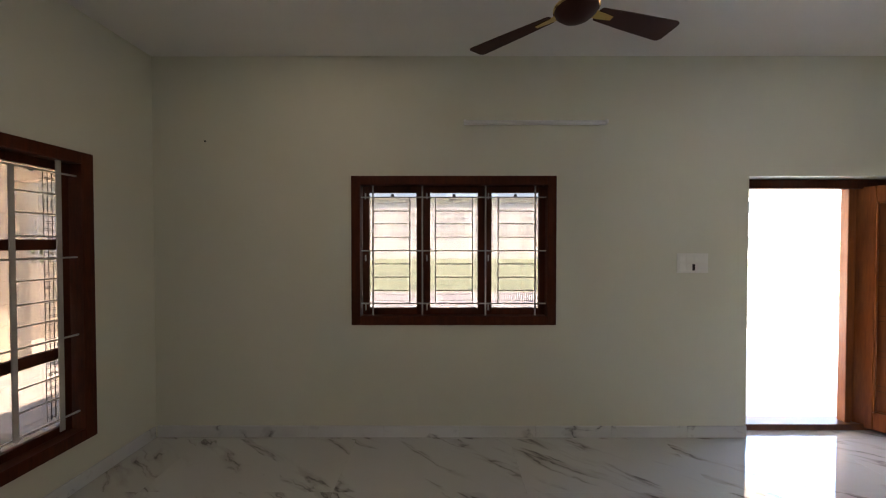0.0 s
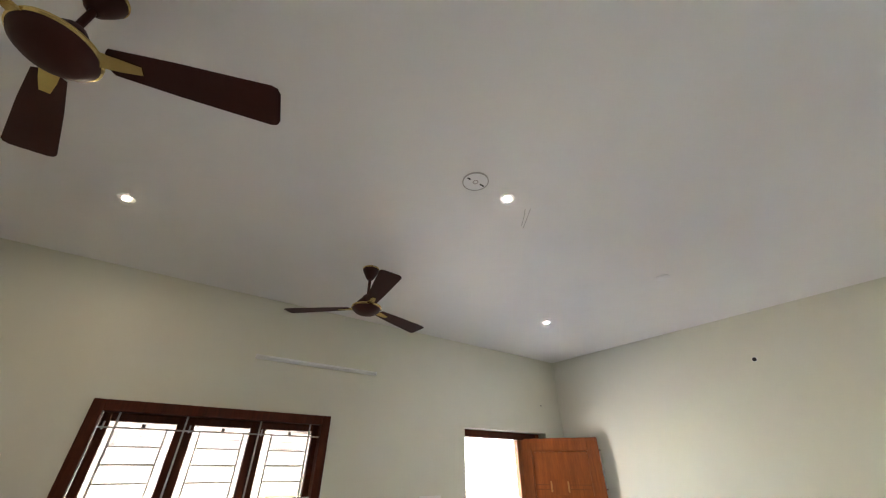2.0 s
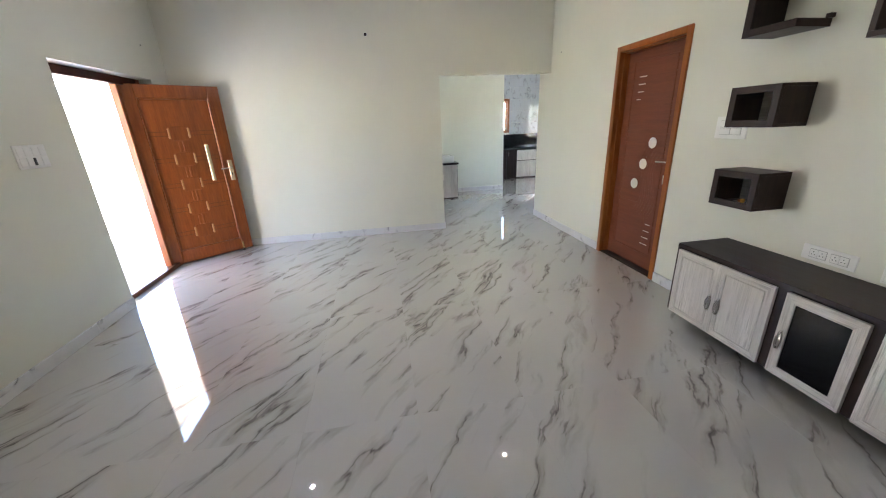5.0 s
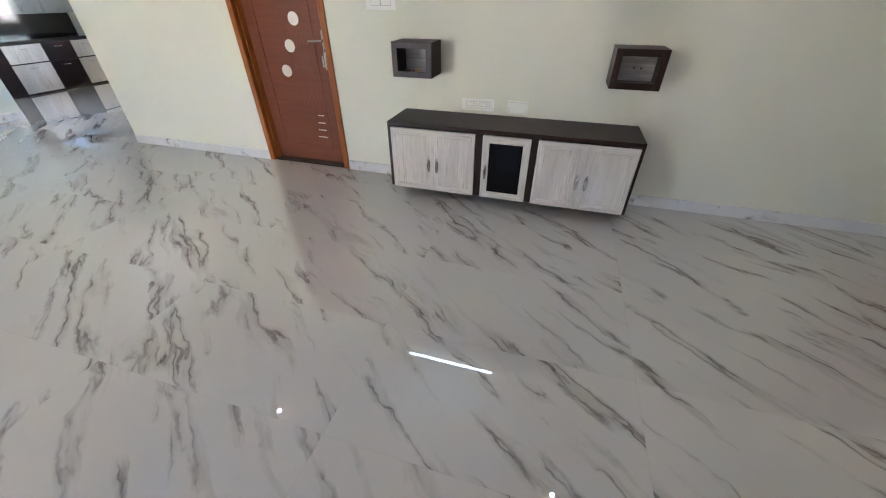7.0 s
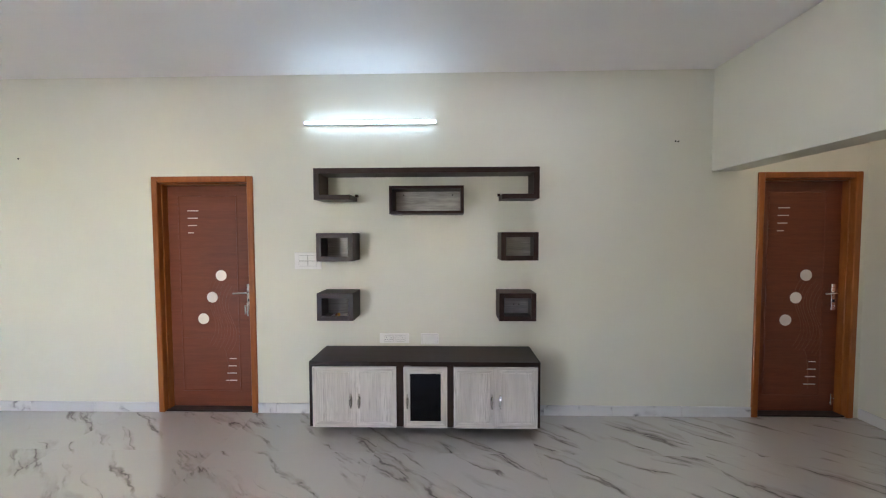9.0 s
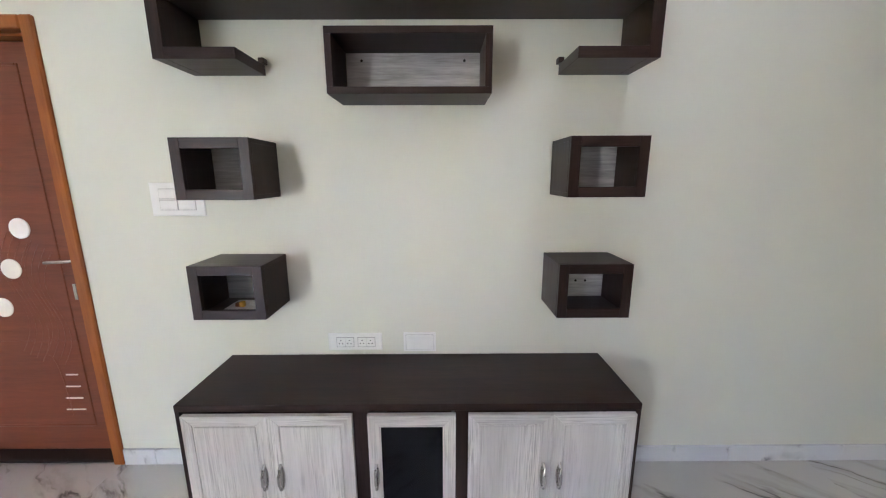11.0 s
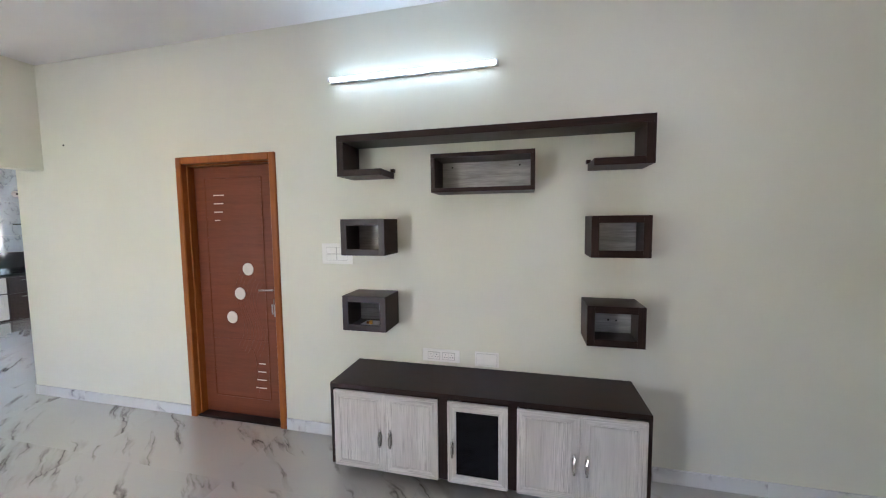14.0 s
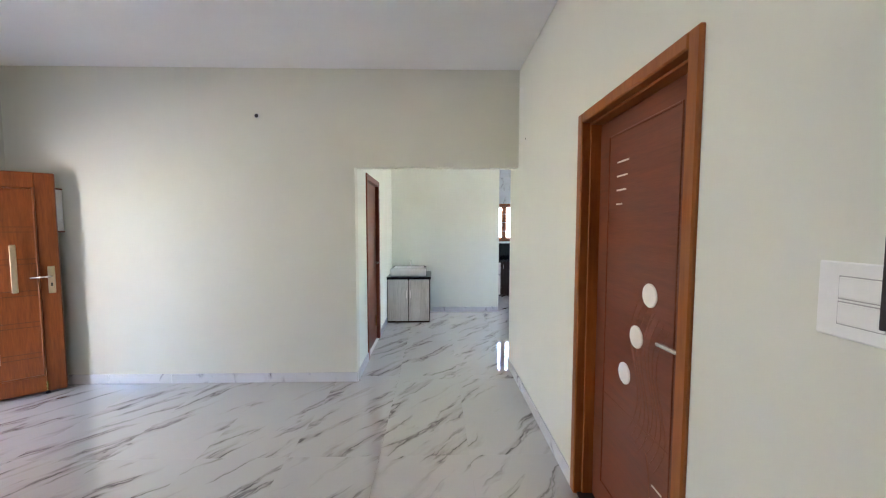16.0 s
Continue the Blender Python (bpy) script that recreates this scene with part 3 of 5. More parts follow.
for k in range(5):
    zc = 0.345 + 0.283 * k
    blk = part("carved_block", lbox(0.335, 0.505, zc - 0.075, zc + 0.075, 0.0125, 0.020, 0.002), M_TEAK, door_leaf)
    for xx in (0.325, 0.515):
        part("carved_tab", lbox(xx - 0.009, xx + 0.009, zc - 0.05, zc + 0.06, -0.004, 0.014, 0.003), M_TEAK_L, blk)
    if k < 4:
        for xx in (0.40, 0.44):
            part("carved_rib", lbox(xx - 0.010, xx + 0.010, zc + 0.078, zc + 0.205, 0.0125, 0.020, 0.002), M_TEAK, door_leaf)
    for dz in (-0.022, 0.022):
        part("groove", lbox(0.145, 0.31, zc + dz - 0.003, zc + dz + 0.003, 0.0152, 0.020, 0.0003), M_TEAK_D, door_leaf)
        part("groove", lbox(0.53, LW - 0.145, zc + dz - 0.003, zc + dz + 0.003, 0.0152, 0.020, 0.0003), M_TEAK_D, door_leaf)
part("pull_handle", lbox(0.628, 0.665, 0.925, 1.345, -0.045, -0.020, 0.006), M_PULL, door_leaf, "long flat brass pull handle")
for zz in (0.98, 1.29):
    part("pull_post", rod([(0.646, -0.03, zz), (0.646, 0.01, zz)], 0.008), M_BRASS, door_leaf)
plate = part("lock_plate", lbox(LW - 0.075, LW - 0.03, 0.90, 1.145, -0.012, 0.004, 0.003), M_PULL, door_leaf, "satin brass lock plate")
part("lever", rod([(LW - 0.052, -0.01, 1.055), (LW - 0.052, -0.045, 1.055), (LW - 0.07, -0.05, 1.055), (LW - 0.175, -0.048, 1.05)], 0.009), M_CHROME, plate, smooth=True)
part("keyhole", lbox(LW - 0.058, LW - 0.046, 0.965, 0.995, -0.016, -0.011, 0.002), M_DARK, plate)
stop = part("door_stopper", rod([(LW - 0.12, -0.012, 0.10), (LW - 0.12, -0.02, 0.02)], 0.009), M_BRASS, door_leaf, smooth=True)
part("stopper_foot", lathe([(0, -0.030), (0.016, -0.030), (0.016, -0.014), (0.009, -0.008), (0, -0.008)], 14, Matrix.Translation((LW - 0.12, -0.02, 0.02))), M_DARK, stop)
for zz in (0.2, 1.0, 1.75):
    part("hinge", rod([(-0.006, -0.006, zz - 0.05), (-0.006, -0.006, zz + 0.05)], 0.008), M_BRASS, door_leaf)
HINGE, FREE = Vector((3.795, 3.455)), Vector((4.345, 2.72))
door_leaf.matrix_world = pose(HINGE.x, HINGE.y, 0.022, 0, 0, math.degrees(math.atan2(FREE.y - HINGE.y, FREE.x - HINGE.x)))

# ---- inner doors ----
def inner_door(name, x0, x1, label, keys):
    """A flush laminate door in a moulded frame; x1 is the frame's east edge at the living room's south wall."""
    z1, yf = 2.13, YS
    k_ = (x1 - x0 - 0.15) / 0.763
    d = thing(name, ((x0 + x1) / 2, yf, 0), label, "door", "", "structure")
    def b(xa, xb, ya, yb, za, zb, bv=0.003): return bx(xa, xb, ya, yb, za, zb, bv, seg=1)
    fw = 0.054
    f = part("door_frame", b(x1 - fw, x1, yf - 0.13, yf + 0.016, 0, z1, 0.006), M_FRAME, d)
    part("frame_jamb", b(x0, x0 + fw, yf - 0.13, yf + 0.016, 0, z1, 0.006), M_FRAME, f)
    part("frame_head", b(x0 + fw, x1 - fw, yf - 0.13, yf + 0.016, z1 - fw, z1, 0.006), M_FRAME, f)
    part("stop_bead", b(x1 - fw - 0.012, x1 - fw, yf - 0.125, yf - 0.030, 0, z1 - fw, 0.003), M_FRAME, f)
    part("stop_bead", b(x0 + fw, x0 + fw + 0.012, yf - 0.125, yf - 0.030, 0, z1 - fw, 0.003), M_FRAME, f)
    part("stop_bead", b(x0 + fw + 0.012, x1 - fw - 0.012, yf - 0.125, yf - 0.030, z1 - fw - 0.012, z1 - fw, 0.003), M_FRAME, f)
    part("sill", b(x0 + fw, x1 - fw, yf - 0.13, yf - 0.004, 0, 0.014, 0.002), M_THRESH, f, "dark door sill")
    ly = yf - 0.085                                     # the leaf's room-side face
    leaf = part("leaf", b(x0 + fw + 0.013, x1 - fw - 0.013, ly - 0.034, ly, 0.016, z1 - fw - 0.014), M_LEAF, d, "red-brown wood-grain laminate leaf")
    # raised border
    a0, a1, b0, b1 = x1 - 0.712 * k_, x1 - 0.165, 0.16, 1.975
    for q in ((a0, a0 + 0.012, b0, b1), (a1 - 0.012, a1, b0, b1), (a0 + 0.012, a1 - 0.012, b0, b0 + 0.012), (a0 + 0.012, a1 - 0.012, b1 - 0.012, b1)):
        part("border_bead", b(q[0], q[1], ly - 0.002, ly + 0.005, q[2], q[3], 0.003), M_LEAF, leaf)
    part("border_bead", b(a0 + 0.012, a1 - 0.012, ly - 0.002, ly + 0.002, 0.655, 0.661, 0.001), M_LEAF, leaf)
    for cx, cz in ((x1 - 0.548 * k_, 1.239), (x1 - 0.460 * k_, 1.038), (x1 - 0.372 * k_, 0.838)):
        rimm = part("round_inlay", lathe([(0, -0.003), (0.050, -0.003), (0.050, 0.003), (0.047, 0.005), (0, 0.005)], 28,
                    Matrix.Translation((cx, ly, cz)) @ pose(0, 0, 0, -90)), M_CREAMP, leaf, "round white inlay")
    for i, ln in enumerate((0.12, 0.11, 0.098, 0.063)):
        zz = 1.833 - 0.067 * i
        part("inlay_strip", b(x1 - 0.252 - 0.85 * ln, x1 - 0.252, ly - 0.001, ly + 0.003, zz - 0.004, zz + 0.004, 0.001), M_CREAMP, leaf)
    for i, ln in enumerate((0.075, 0.09, 0.105, 0.12)):
        zz = 0.465 - 0.068 * i
        part("inlay_strip", b(x1 - 0.67 * k_, x1 - 0.67 * k_ + 0.85 * ln, ly - 0.001, ly + 0.003, zz - 0.004, zz + 0.004, 0.001), M_CREAMP, leaf)
    # wavy embossed lines
    for g, (ox, oz, span) in enumerate(((-0.42, 0.60, 0.62), (-0.53, 0.58, 0.60))):
        for k in range(4):
            pts = []
            for s in range(15):
                f_ = s / 14
                pts.append((x1 + ox - 0.028 * k - 0.05 * math.sin(f_ * 2 * math.pi) - 0.06 * f_, ly + 0.0002, oz + span * f_ - 0.02 * k))
            part("embossed_line", rod(pts, 0.0019, 5), M_LINE, leaf)
    arc = [(x1 - 0.545 * k_ - 0.055 * math.sin(f_ * math.pi / 2) + 0.0, ly + 0.0008, 0.22 + 0.36 * math.cos(f_ * math.pi / 2)) for f_ in (0.0, 0.2, 0.4, 0.6, 0.8, 1.0)]
    part("embossed_line", rod(arc, 0.0032, 6), M_LINE, leaf)
    hx = x0 + fw + 0.058
    pl = part("lock_plate", b(hx - 0.017, hx + 0.017, ly - 0.001, ly + 0.006, 0.93, 1.16, 0.003), M_CHROME, leaf)
    part("lever", rod([(hx, ly, 1.085), (hx, ly + 0.045, 1.085), (hx + 0.015, ly + 0.05, 1.085), (hx + 0.12, ly + 0.048, 1.08)], 0.009), M_CHROME, pl, smooth=True)
    part("keyhole", b(hx - 0.006, hx + 0.006, ly + 0.005, ly + 0.012, 1.0, 1.025, 0.002), M_DARK, pl)
    if keys:
        part("key_ring", rod([(hx, ly + 0.012, 1.01), (hx, ly + 0.034, 1.008), (hx + 0.004, ly + 0.036, 0.965)], 0.0025, 6), M_CHROME, pl)
        part("key", b(hx - 0.014, hx + 0.004, ly + 0.030, ly + 0.034, 0.870, 0.970, 0.001), M_CHROME, pl, "hanging key")
        part("key", b(hx + 0.007, hx + 0.022, ly + 0.034, ly + 0.038, 0.890, 0.970, 0.001), M_CHROME, pl, "hanging key")
    bolt = part("tower_bolt", b(hx - 0.028, hx - 0.006, ly - 0.001, ly + 0.010, 0.075, 0.175, 0.003), M_CHROME, leaf)
    part("bolt_knob", rod([(hx - 0.017, ly + 0.008, 0.14), (hx - 0.017, ly + 0.026, 0.14)], 0.006), M_CHROME, bolt)
    return d


inner_door("door_2", SDOOR[0], SDOOR[1], "red-brown laminate bedroom door with round white inlays, closed", True)
inner_door("door_3", LDOOR[0], LDOOR[1], "red-brown laminate lobby door with round white inlays, closed", False)

# dining room's side door, closed
dd = thing("door_4", (5.46, OPN, 0), "dark red-brown closed door in the dining room", "door", "", "structure")
f4 = part("door_frame", bx(5.02, 5.09, OPN - 0.014, OPN + 0.11, 0, 2.12, 0.005), M_LEAF, dd)
part("frame_jamb", bx(5.83, 5.90, OPN - 0.014, OPN + 0.11, 0, 2.12, 0.005), M_LEAF, f4)
part("frame_head", bx(5.09, 5.83, OPN - 0.014, OPN + 0.11, 2.05, 2.12, 0.005), M_LEAF, f4)
l4 = part("leaf", bx(5.092, 5.828, OPN + 0.03, OPN + 0.065, 0.012, 2.048, 0.003), M_LEAF, dd)
part("lever", rod([(5.76, OPN + 0.03, 1.05), (5.76, OPN - 0.01, 1.05), (5.65, OPN - 0.012, 1.045)], 0.009), M_CHROME, l4, smooth=True)
part("tower_bolt", bx(5.74, 5.77, OPN + 0.018, OPN + 0.032, 0.2, 0.34, 0.003), M_BRASS, l4)
part("notice", bx(5.22, 5.28, OPN + 0.026, OPN + 0.031, 1.20, 1.28), M_WHITE, l4, "small white sticker")

# ---- television wall ----
CX0, CX1, CZ0, CZ1, CY = -0.354, 1.453, 0.10, 0.618, -1.117
cab = thing("tv_cabinet", ((CX0 + CX1) / 2, YS, CZ0), "wall-hung dark wenge television cabinet with whitewashed doors", "cabinet")
part("top", bx(CX0, CX1, YS, CY, CZ1 - 0.028, CZ1, 0.002), M_WENGE, cab)
part("bottom", bx(CX0 + 0.018, CX1 - 0.018, YS, CY - 0.004, CZ0, CZ0 + 0.018, 0.001), M_WENGE, cab)
for a, c in ((CX0, CX0 + 0.018), (CX1 - 0.018, CX1)):
    part("side", bx(a, c, YS, CY - 0.002, CZ0, CZ1 - 0.028, 0.001), M_WENGE_V, cab)
part("back", bx(CX0 + 0.018, CX1 - 0.018, YS, YS + 0.01, CZ0 + 0.018, CZ1 - 0.028), M_WENGE, cab)
cm = 0.002262
def cxx(v): return CX1 - (v - 330) * cm
for a, c in ((634, 660), (810, 832)):
    part("divider", bx(cxx(c) - 0.004, cxx(a) + 0.004, YS + 0.01, CY - 0.003, CZ0 + 0.018, CZ1 - 0.028, 0.001), M_WENGE_V, cab)


def bow_handle(x, z, y, parent):
    h = part("handle", rod([(x, y, z - 0.055), (x, y + 0.016, z - 0.045), (x, y + 0.026, z - 0.02), (x, y + 0.027, z), (x, y + 0.026, z + 0.02), (x, y + 0.016, z + 0.045), (x, y, z + 0.055)], 0.0065, 8), M_HANDLE, parent, "bowed chrome handle", True)
    part("handle_plate", lathe([(0, 0), (0.013, 0), (0.011, 0.003), (0, 0.004)], 16, Matrix.Translation((x, y, z)) @ Matrix.Diagonal((1, 1, 4.2, 1)) @ pose(0, 0, 0, -90)), M_HANDLE, h)


def panel_door(x0, x1, z0, z1, handle_x, glass):
    """A cabinet door: four mitred frame members round a set-back field or a black pane."""
    w, y0, y1 = 0.050 if glass else 0.040, CY - 0.002, CY + 0.017
    g = 0.0006
    d = part("door", prism([(x0, z0), (x0 + w, z0 + w), (x0 + w, z1 - w), (x0, z1)], y0, y1), M_WASH, cab, "black glass door in a whitewashed frame" if glass else "whitewashed wood-grain panel door")
    part("door_stile", prism([(x1, z0), (x1, z1), (x1 - w, z1 - w), (x1 - w, z0 + w)], y0, y1), M_WASH, d)
    part("door_rail", prism([(x0 + g, z1), (x0 + w + g, z1 - w), (x1 - w - g, z1 - w), (x1 - g, z1)], y0, y1 - 0.0004), M_WASHH, d)
    part("door_rail", prism([(x0 + g, z0), (x1 - g, z0), (x1 - w - g, z0 + w), (x0 + w + g, z0 + w)], y0, y1 - 0.0004), M_WASHH, d)
    if glass:
        part("glass_pane", bx(x0 + w, x1 - w, y0, CY + 0.010, z0 + w, z1 - w), M_BLACKG, d, "black glass pane")
    else:
        part("door_panel", bx(x0 + w, x1 - w, y0, CY + 0.012, z0 + w, z1 - w), M_WASH, d)
        part("panel_field", bx(x0 + w + 0.006, x1 - w - 0.006, CY + 0.008, CY + 0.0162, z0 + w + 0.006, z1 - w - 0.006, 0.003), M_WASH, d)
    bow_handle(handle_x, (z0 + z1) / 2 - 0.03, CY + 0.016, d)


DZ0, DZ1 = CZ0 + 0.004, CZ1 - 0.036
panel_door(cxx(490) + 0.001, cxx(344), DZ0, DZ1, cxx(490) + 0.028, False)
panel_door(cxx(634), cxx(490) - 0.001, DZ0, DZ1, cxx(490) - 0.036, False)
panel_door(cxx(810), cxx(660), DZ0, DZ1, cxx(660) - 0.028, True)
panel_door(cxx(976) + 0.001, cxx(832), DZ0, DZ1, cxx(976) + 0.030, False)
panel_door(cxx(1118), cxx(976) - 0.001, DZ0, DZ1, cxx(976) - 0.034, False)


def cube_shelf(x0, x1, z0, z1, label, screws=False):
    """A box shelf with a broad front frame and a grey back board."""
    s = thing("cube_shelf", ((x0 + x1) / 2, YS, z0), label, "wall shelf", "box shelves on the television wall")
    yf, t = -1.284, 0.018
    part("top", bx(x0, x1, YS, yf - 0.018, z1 - t, z1, 0.001), M_WENGE, s)
    part("bottom", bx(x0, x1, YS, yf - 0.018, z0, z0 + t, 0.001), M_WENGE, s)
    part("side", bx(x0, x0 + t, YS, yf - 0.018, z0 + t, z1 - t, 0.001), M_WENGE_V, s)
    part("side", bx(x1 - t, x1, YS, yf - 0.018, z0 + t, z1 - t, 0.001), M_WENGE_V, s)
    back = part("back", bx(x0 + t, x1 - t, YS, YS + 0.008, z0 + t, z1 - t), M_GREY, s, "grey wood-grain back board")
    for dx in (0.10, 0.145) if screws else ():
        part("screw", lathe([(0, 0.001), (0.006, 0.001), (0.005, 0.003), (0, 0.003)], 10, Matrix.Translation((x0 + dx, YS + 0.008, z0 + 0.095)) @ pose(0, 0, 0, -90)), M_DARK, back)
    f = 0.040
    fr_ = part("front_frame", bx(x0, x0 + f, yf - 0.018, yf, z0, z1, 0.0015), M_WENGE_V, s)
    part("frame_stile", bx(x1 - f, x1, yf - 0.018, yf, z0, z1, 0.0015), M_WENGE_V, fr_)
    part("frame_rail", bx(x0 + f, x1 - f, yf - 0.018, yf - 0.0005, z1 - f, z1, 0.0015), M_WENGE, fr_)
    part("frame_rail", bx(x0 + f, x1 - f, yf - 0.018, yf - 0.0005, z0, z0 + f, 0.0015), M_WENGE, fr_)
    return s


cube_shelf(1.142, 1.443, 1.391, 1.624, "small dark wenge box shelf, empty, beside a switch plate")
cube_shelf(1.145, 1.446, 0.898, 1.127, "small dark wenge box shelf holding papers and a yellow block")
cube_shelf(-0.372, -0.071, 1.396, 1.626, "small dark wenge box shelf, empty, on the wall")
cube_shelf(-0.358, -0.058, 0.899, 1.128, "small dark wenge box shelf, empty, above the cabinet", True)

paper = solid("paper", bx(1.20, 1.36, -1.47, -1.345, 0.9165, 0.9195, 0.001), M_PAPER, "folded papers lying in the box shelf", "paper")
solid("cable_coil", lathe([(0.030, 0.0), (0.036, 0.003), (0.030, 0.006), (0.024, 0.003), (0.030, 0.0)], 24, Matrix.Translation((1.245, -1.42, 0.9195))), M_WHITE, "small coil of white cable lying on the papers", "cable", smooth=True)
yb = thing("block_puzzle", (1.303, -1.39, 0.9195), "small yellow and brown block on the papers", "toy")
part("block", bx(1.283, 1.303, -1.392, -1.372, 0.9195, 0.944, 0.003), M_YELLOW, yb)
part("dark_block", bx(1.306, 1.324, -1.395, -1.377, 0.9195, 0.937, 0.003), M_TEAK_D, yb)

# display shelf in a broad inverted U
SX0, SX1, SZ0, SZ1, SY = -0.379, 1.459, 1.897, 2.153, -1.292
sh = thing("display_shelf", ((SX0 + SX1) / 2, YS, SZ0), "long dark wenge wall shelf with two hooked ends", "wall shelf")
part("top_board", bx(SX0, SX1, YS, SY, SZ1 - 0.042, SZ1, 0.0015), M_WENGE, sh)
for a, c, b0, b1 in ((SX0, SX0 + 0.045, SX0 + 0.045, SX0 + 0.30), (SX1 - 0.045, SX1, SX1 - 0.30, SX1 - 0.045)):
    e = part("end_board", bx(a, c, YS, SY, SZ0, SZ1 - 0.042, 0.0015), M_WENGE_V, sh)
    part("return_board", bx(b0, b1, YS, SY, SZ0, SZ0 + 0.040, 0.0015), M_WENGE, e)
    ex = b1 if a == SX0 else b0
    part("fixing_lip", bx(ex - 0.012, ex + 0.012, YS, YS + 0.035, SZ0 + 0.040, SZ0 + 0.062, 0.002), M_WENGE, e)

# centre box
BX0, BX1, BZ0, BZ1, BY = 0.230, 0.840, 1.778, 2.007, -1.298
cb = thing("box_shelf", ((BX0 + BX1) / 2, YS, BZ0), "long dark wenge open box shelf with a grey back", "wall shelf")
part("top", bx(BX0, BX1, YS, BY, BZ1 - 0.025, BZ1, 0.0015), M_WENGE, cb)
part("bottom", bx(BX0, BX1, YS, BY, BZ0, BZ0 + 0.025, 0.0015), M_WENGE, cb)
for a, c in ((BX0, BX0 + 0.025), (BX1 - 0.025, BX1)):
    part("side", bx(a, c, YS, BY - 0.001, BZ0 + 0.025, BZ1 - 0.025, 0.001), M_WENGE_V, cb)
bb = part("back", bx(BX0 + 0.025, BX1 - 0.025, YS, YS + 0.008, BZ0 + 0.025, BZ1 - 0.025), M_GREY, cb, "grey wood-grain back board")
for xx in (BX0 + 0.09, BX1 - 0.09):
    part("screw", lathe([(0, 0.001), (0.006, 0.001), (0.005, 0.003), (0, 0.003)], 10, Matrix.Translation((xx, YS + 0.008, BZ1 - 0.055)) @ pose(0, 0, 0, -90)), M_DARK, bb)

# ---- lamps ----
def tube_batten(name, axis, x0, x1, face, into, z, lit, label):
    """A slim tube batten on a wall along x."""
    t = thing(name, ((x0 + x1) / 2, face, z), label, "tube light")
    a, b = sorted((face, face + into * 0.0275))
    part("base", bx(x0, x1, a, b, z - 0.0165, z + 0.0165, 0.003), M_WHITE, t)
    # diffuser: a shallow bow in front of the base
    bm = bmesh.new()
    rows_ = []
    for k in range(9):
        g = math.pi * k / 8
        rows_.append([bm.verts.new((x, face + into * (0.028 + 0.022 * math.sin(g)), z + 0.0115 * math.cos(g))) for x in (x0 + 0.018, x1 - 0.018)])
    for p, q in zip(rows_, rows_[1:]):
        bm.faces.new((p[0], p[1], q[1], q[0]))
    bm.faces.new((rows_[0][0], rows_[0][1], rows_[-1][1], rows_[-1][0]))
    bmesh.ops.recalc_face_normals(bm, faces=bm.faces[:])
    part("tube", bm, M_TUBE if lit else M_WHITE, t, "glowing cool white diffuser" if lit else "unlit white diffuser", True)
    for e in (x0, x1 - 0.018):
        part("end_cap", bx(e, e + 0.018, min(face, face + into * 0.051), max(face, face + into * 0.051), z - 0.0135, z + 0.0135, 0.003), M_WHITE, t)
    return t


tube_batten("tube_light", "x", 0.452, 1.610, YS, 1, 2.579, True, "lit cool white tube light above the television unit")
tube_batten("tube_light", "x", 0.548, 1.662, YN, -1, 2.480, False, "unlit white tube light above the front window")


def downlight(x, y, mat, label):
    d = thing("downlight", (x, y, H), label, "ceiling light", "recessed ceiling downlights")
    part("trim_ring", lathe([(0.017, -0.0005), (0.042, -0.0005), (0.042, -0.002), (0.039, -0.0035), (0.017, -0.0025), (0.017, -0.0005)], 28, Matrix.Translation((x, y, H))), M_WHITE, d, smooth=True)
    part("diffuser", lathe([(0, -0.0015), (0.0172, -0.002), (0.0165, -0.0036), (0, -0.0042)], 28, Matrix.Translation((x, y, H))), mat, d, "glowing diffuser", True)


for x, y, mat, tone in ((-0.496, 2.275, M_WARM, "warm"), (3.08, 2.213, M_COOL, "cool"), (1.29, 0.985, M_WARM, "warm"), (3.023, -0.436, M_WARM, "warm"), (-0.41, -0.47, M_COOL, "cool"), (-2.62, -0.55, M_LOBBY, "warm")):
    downlight(x, y, mat, f"small round recessed ceiling downlight glowing {tone} white")


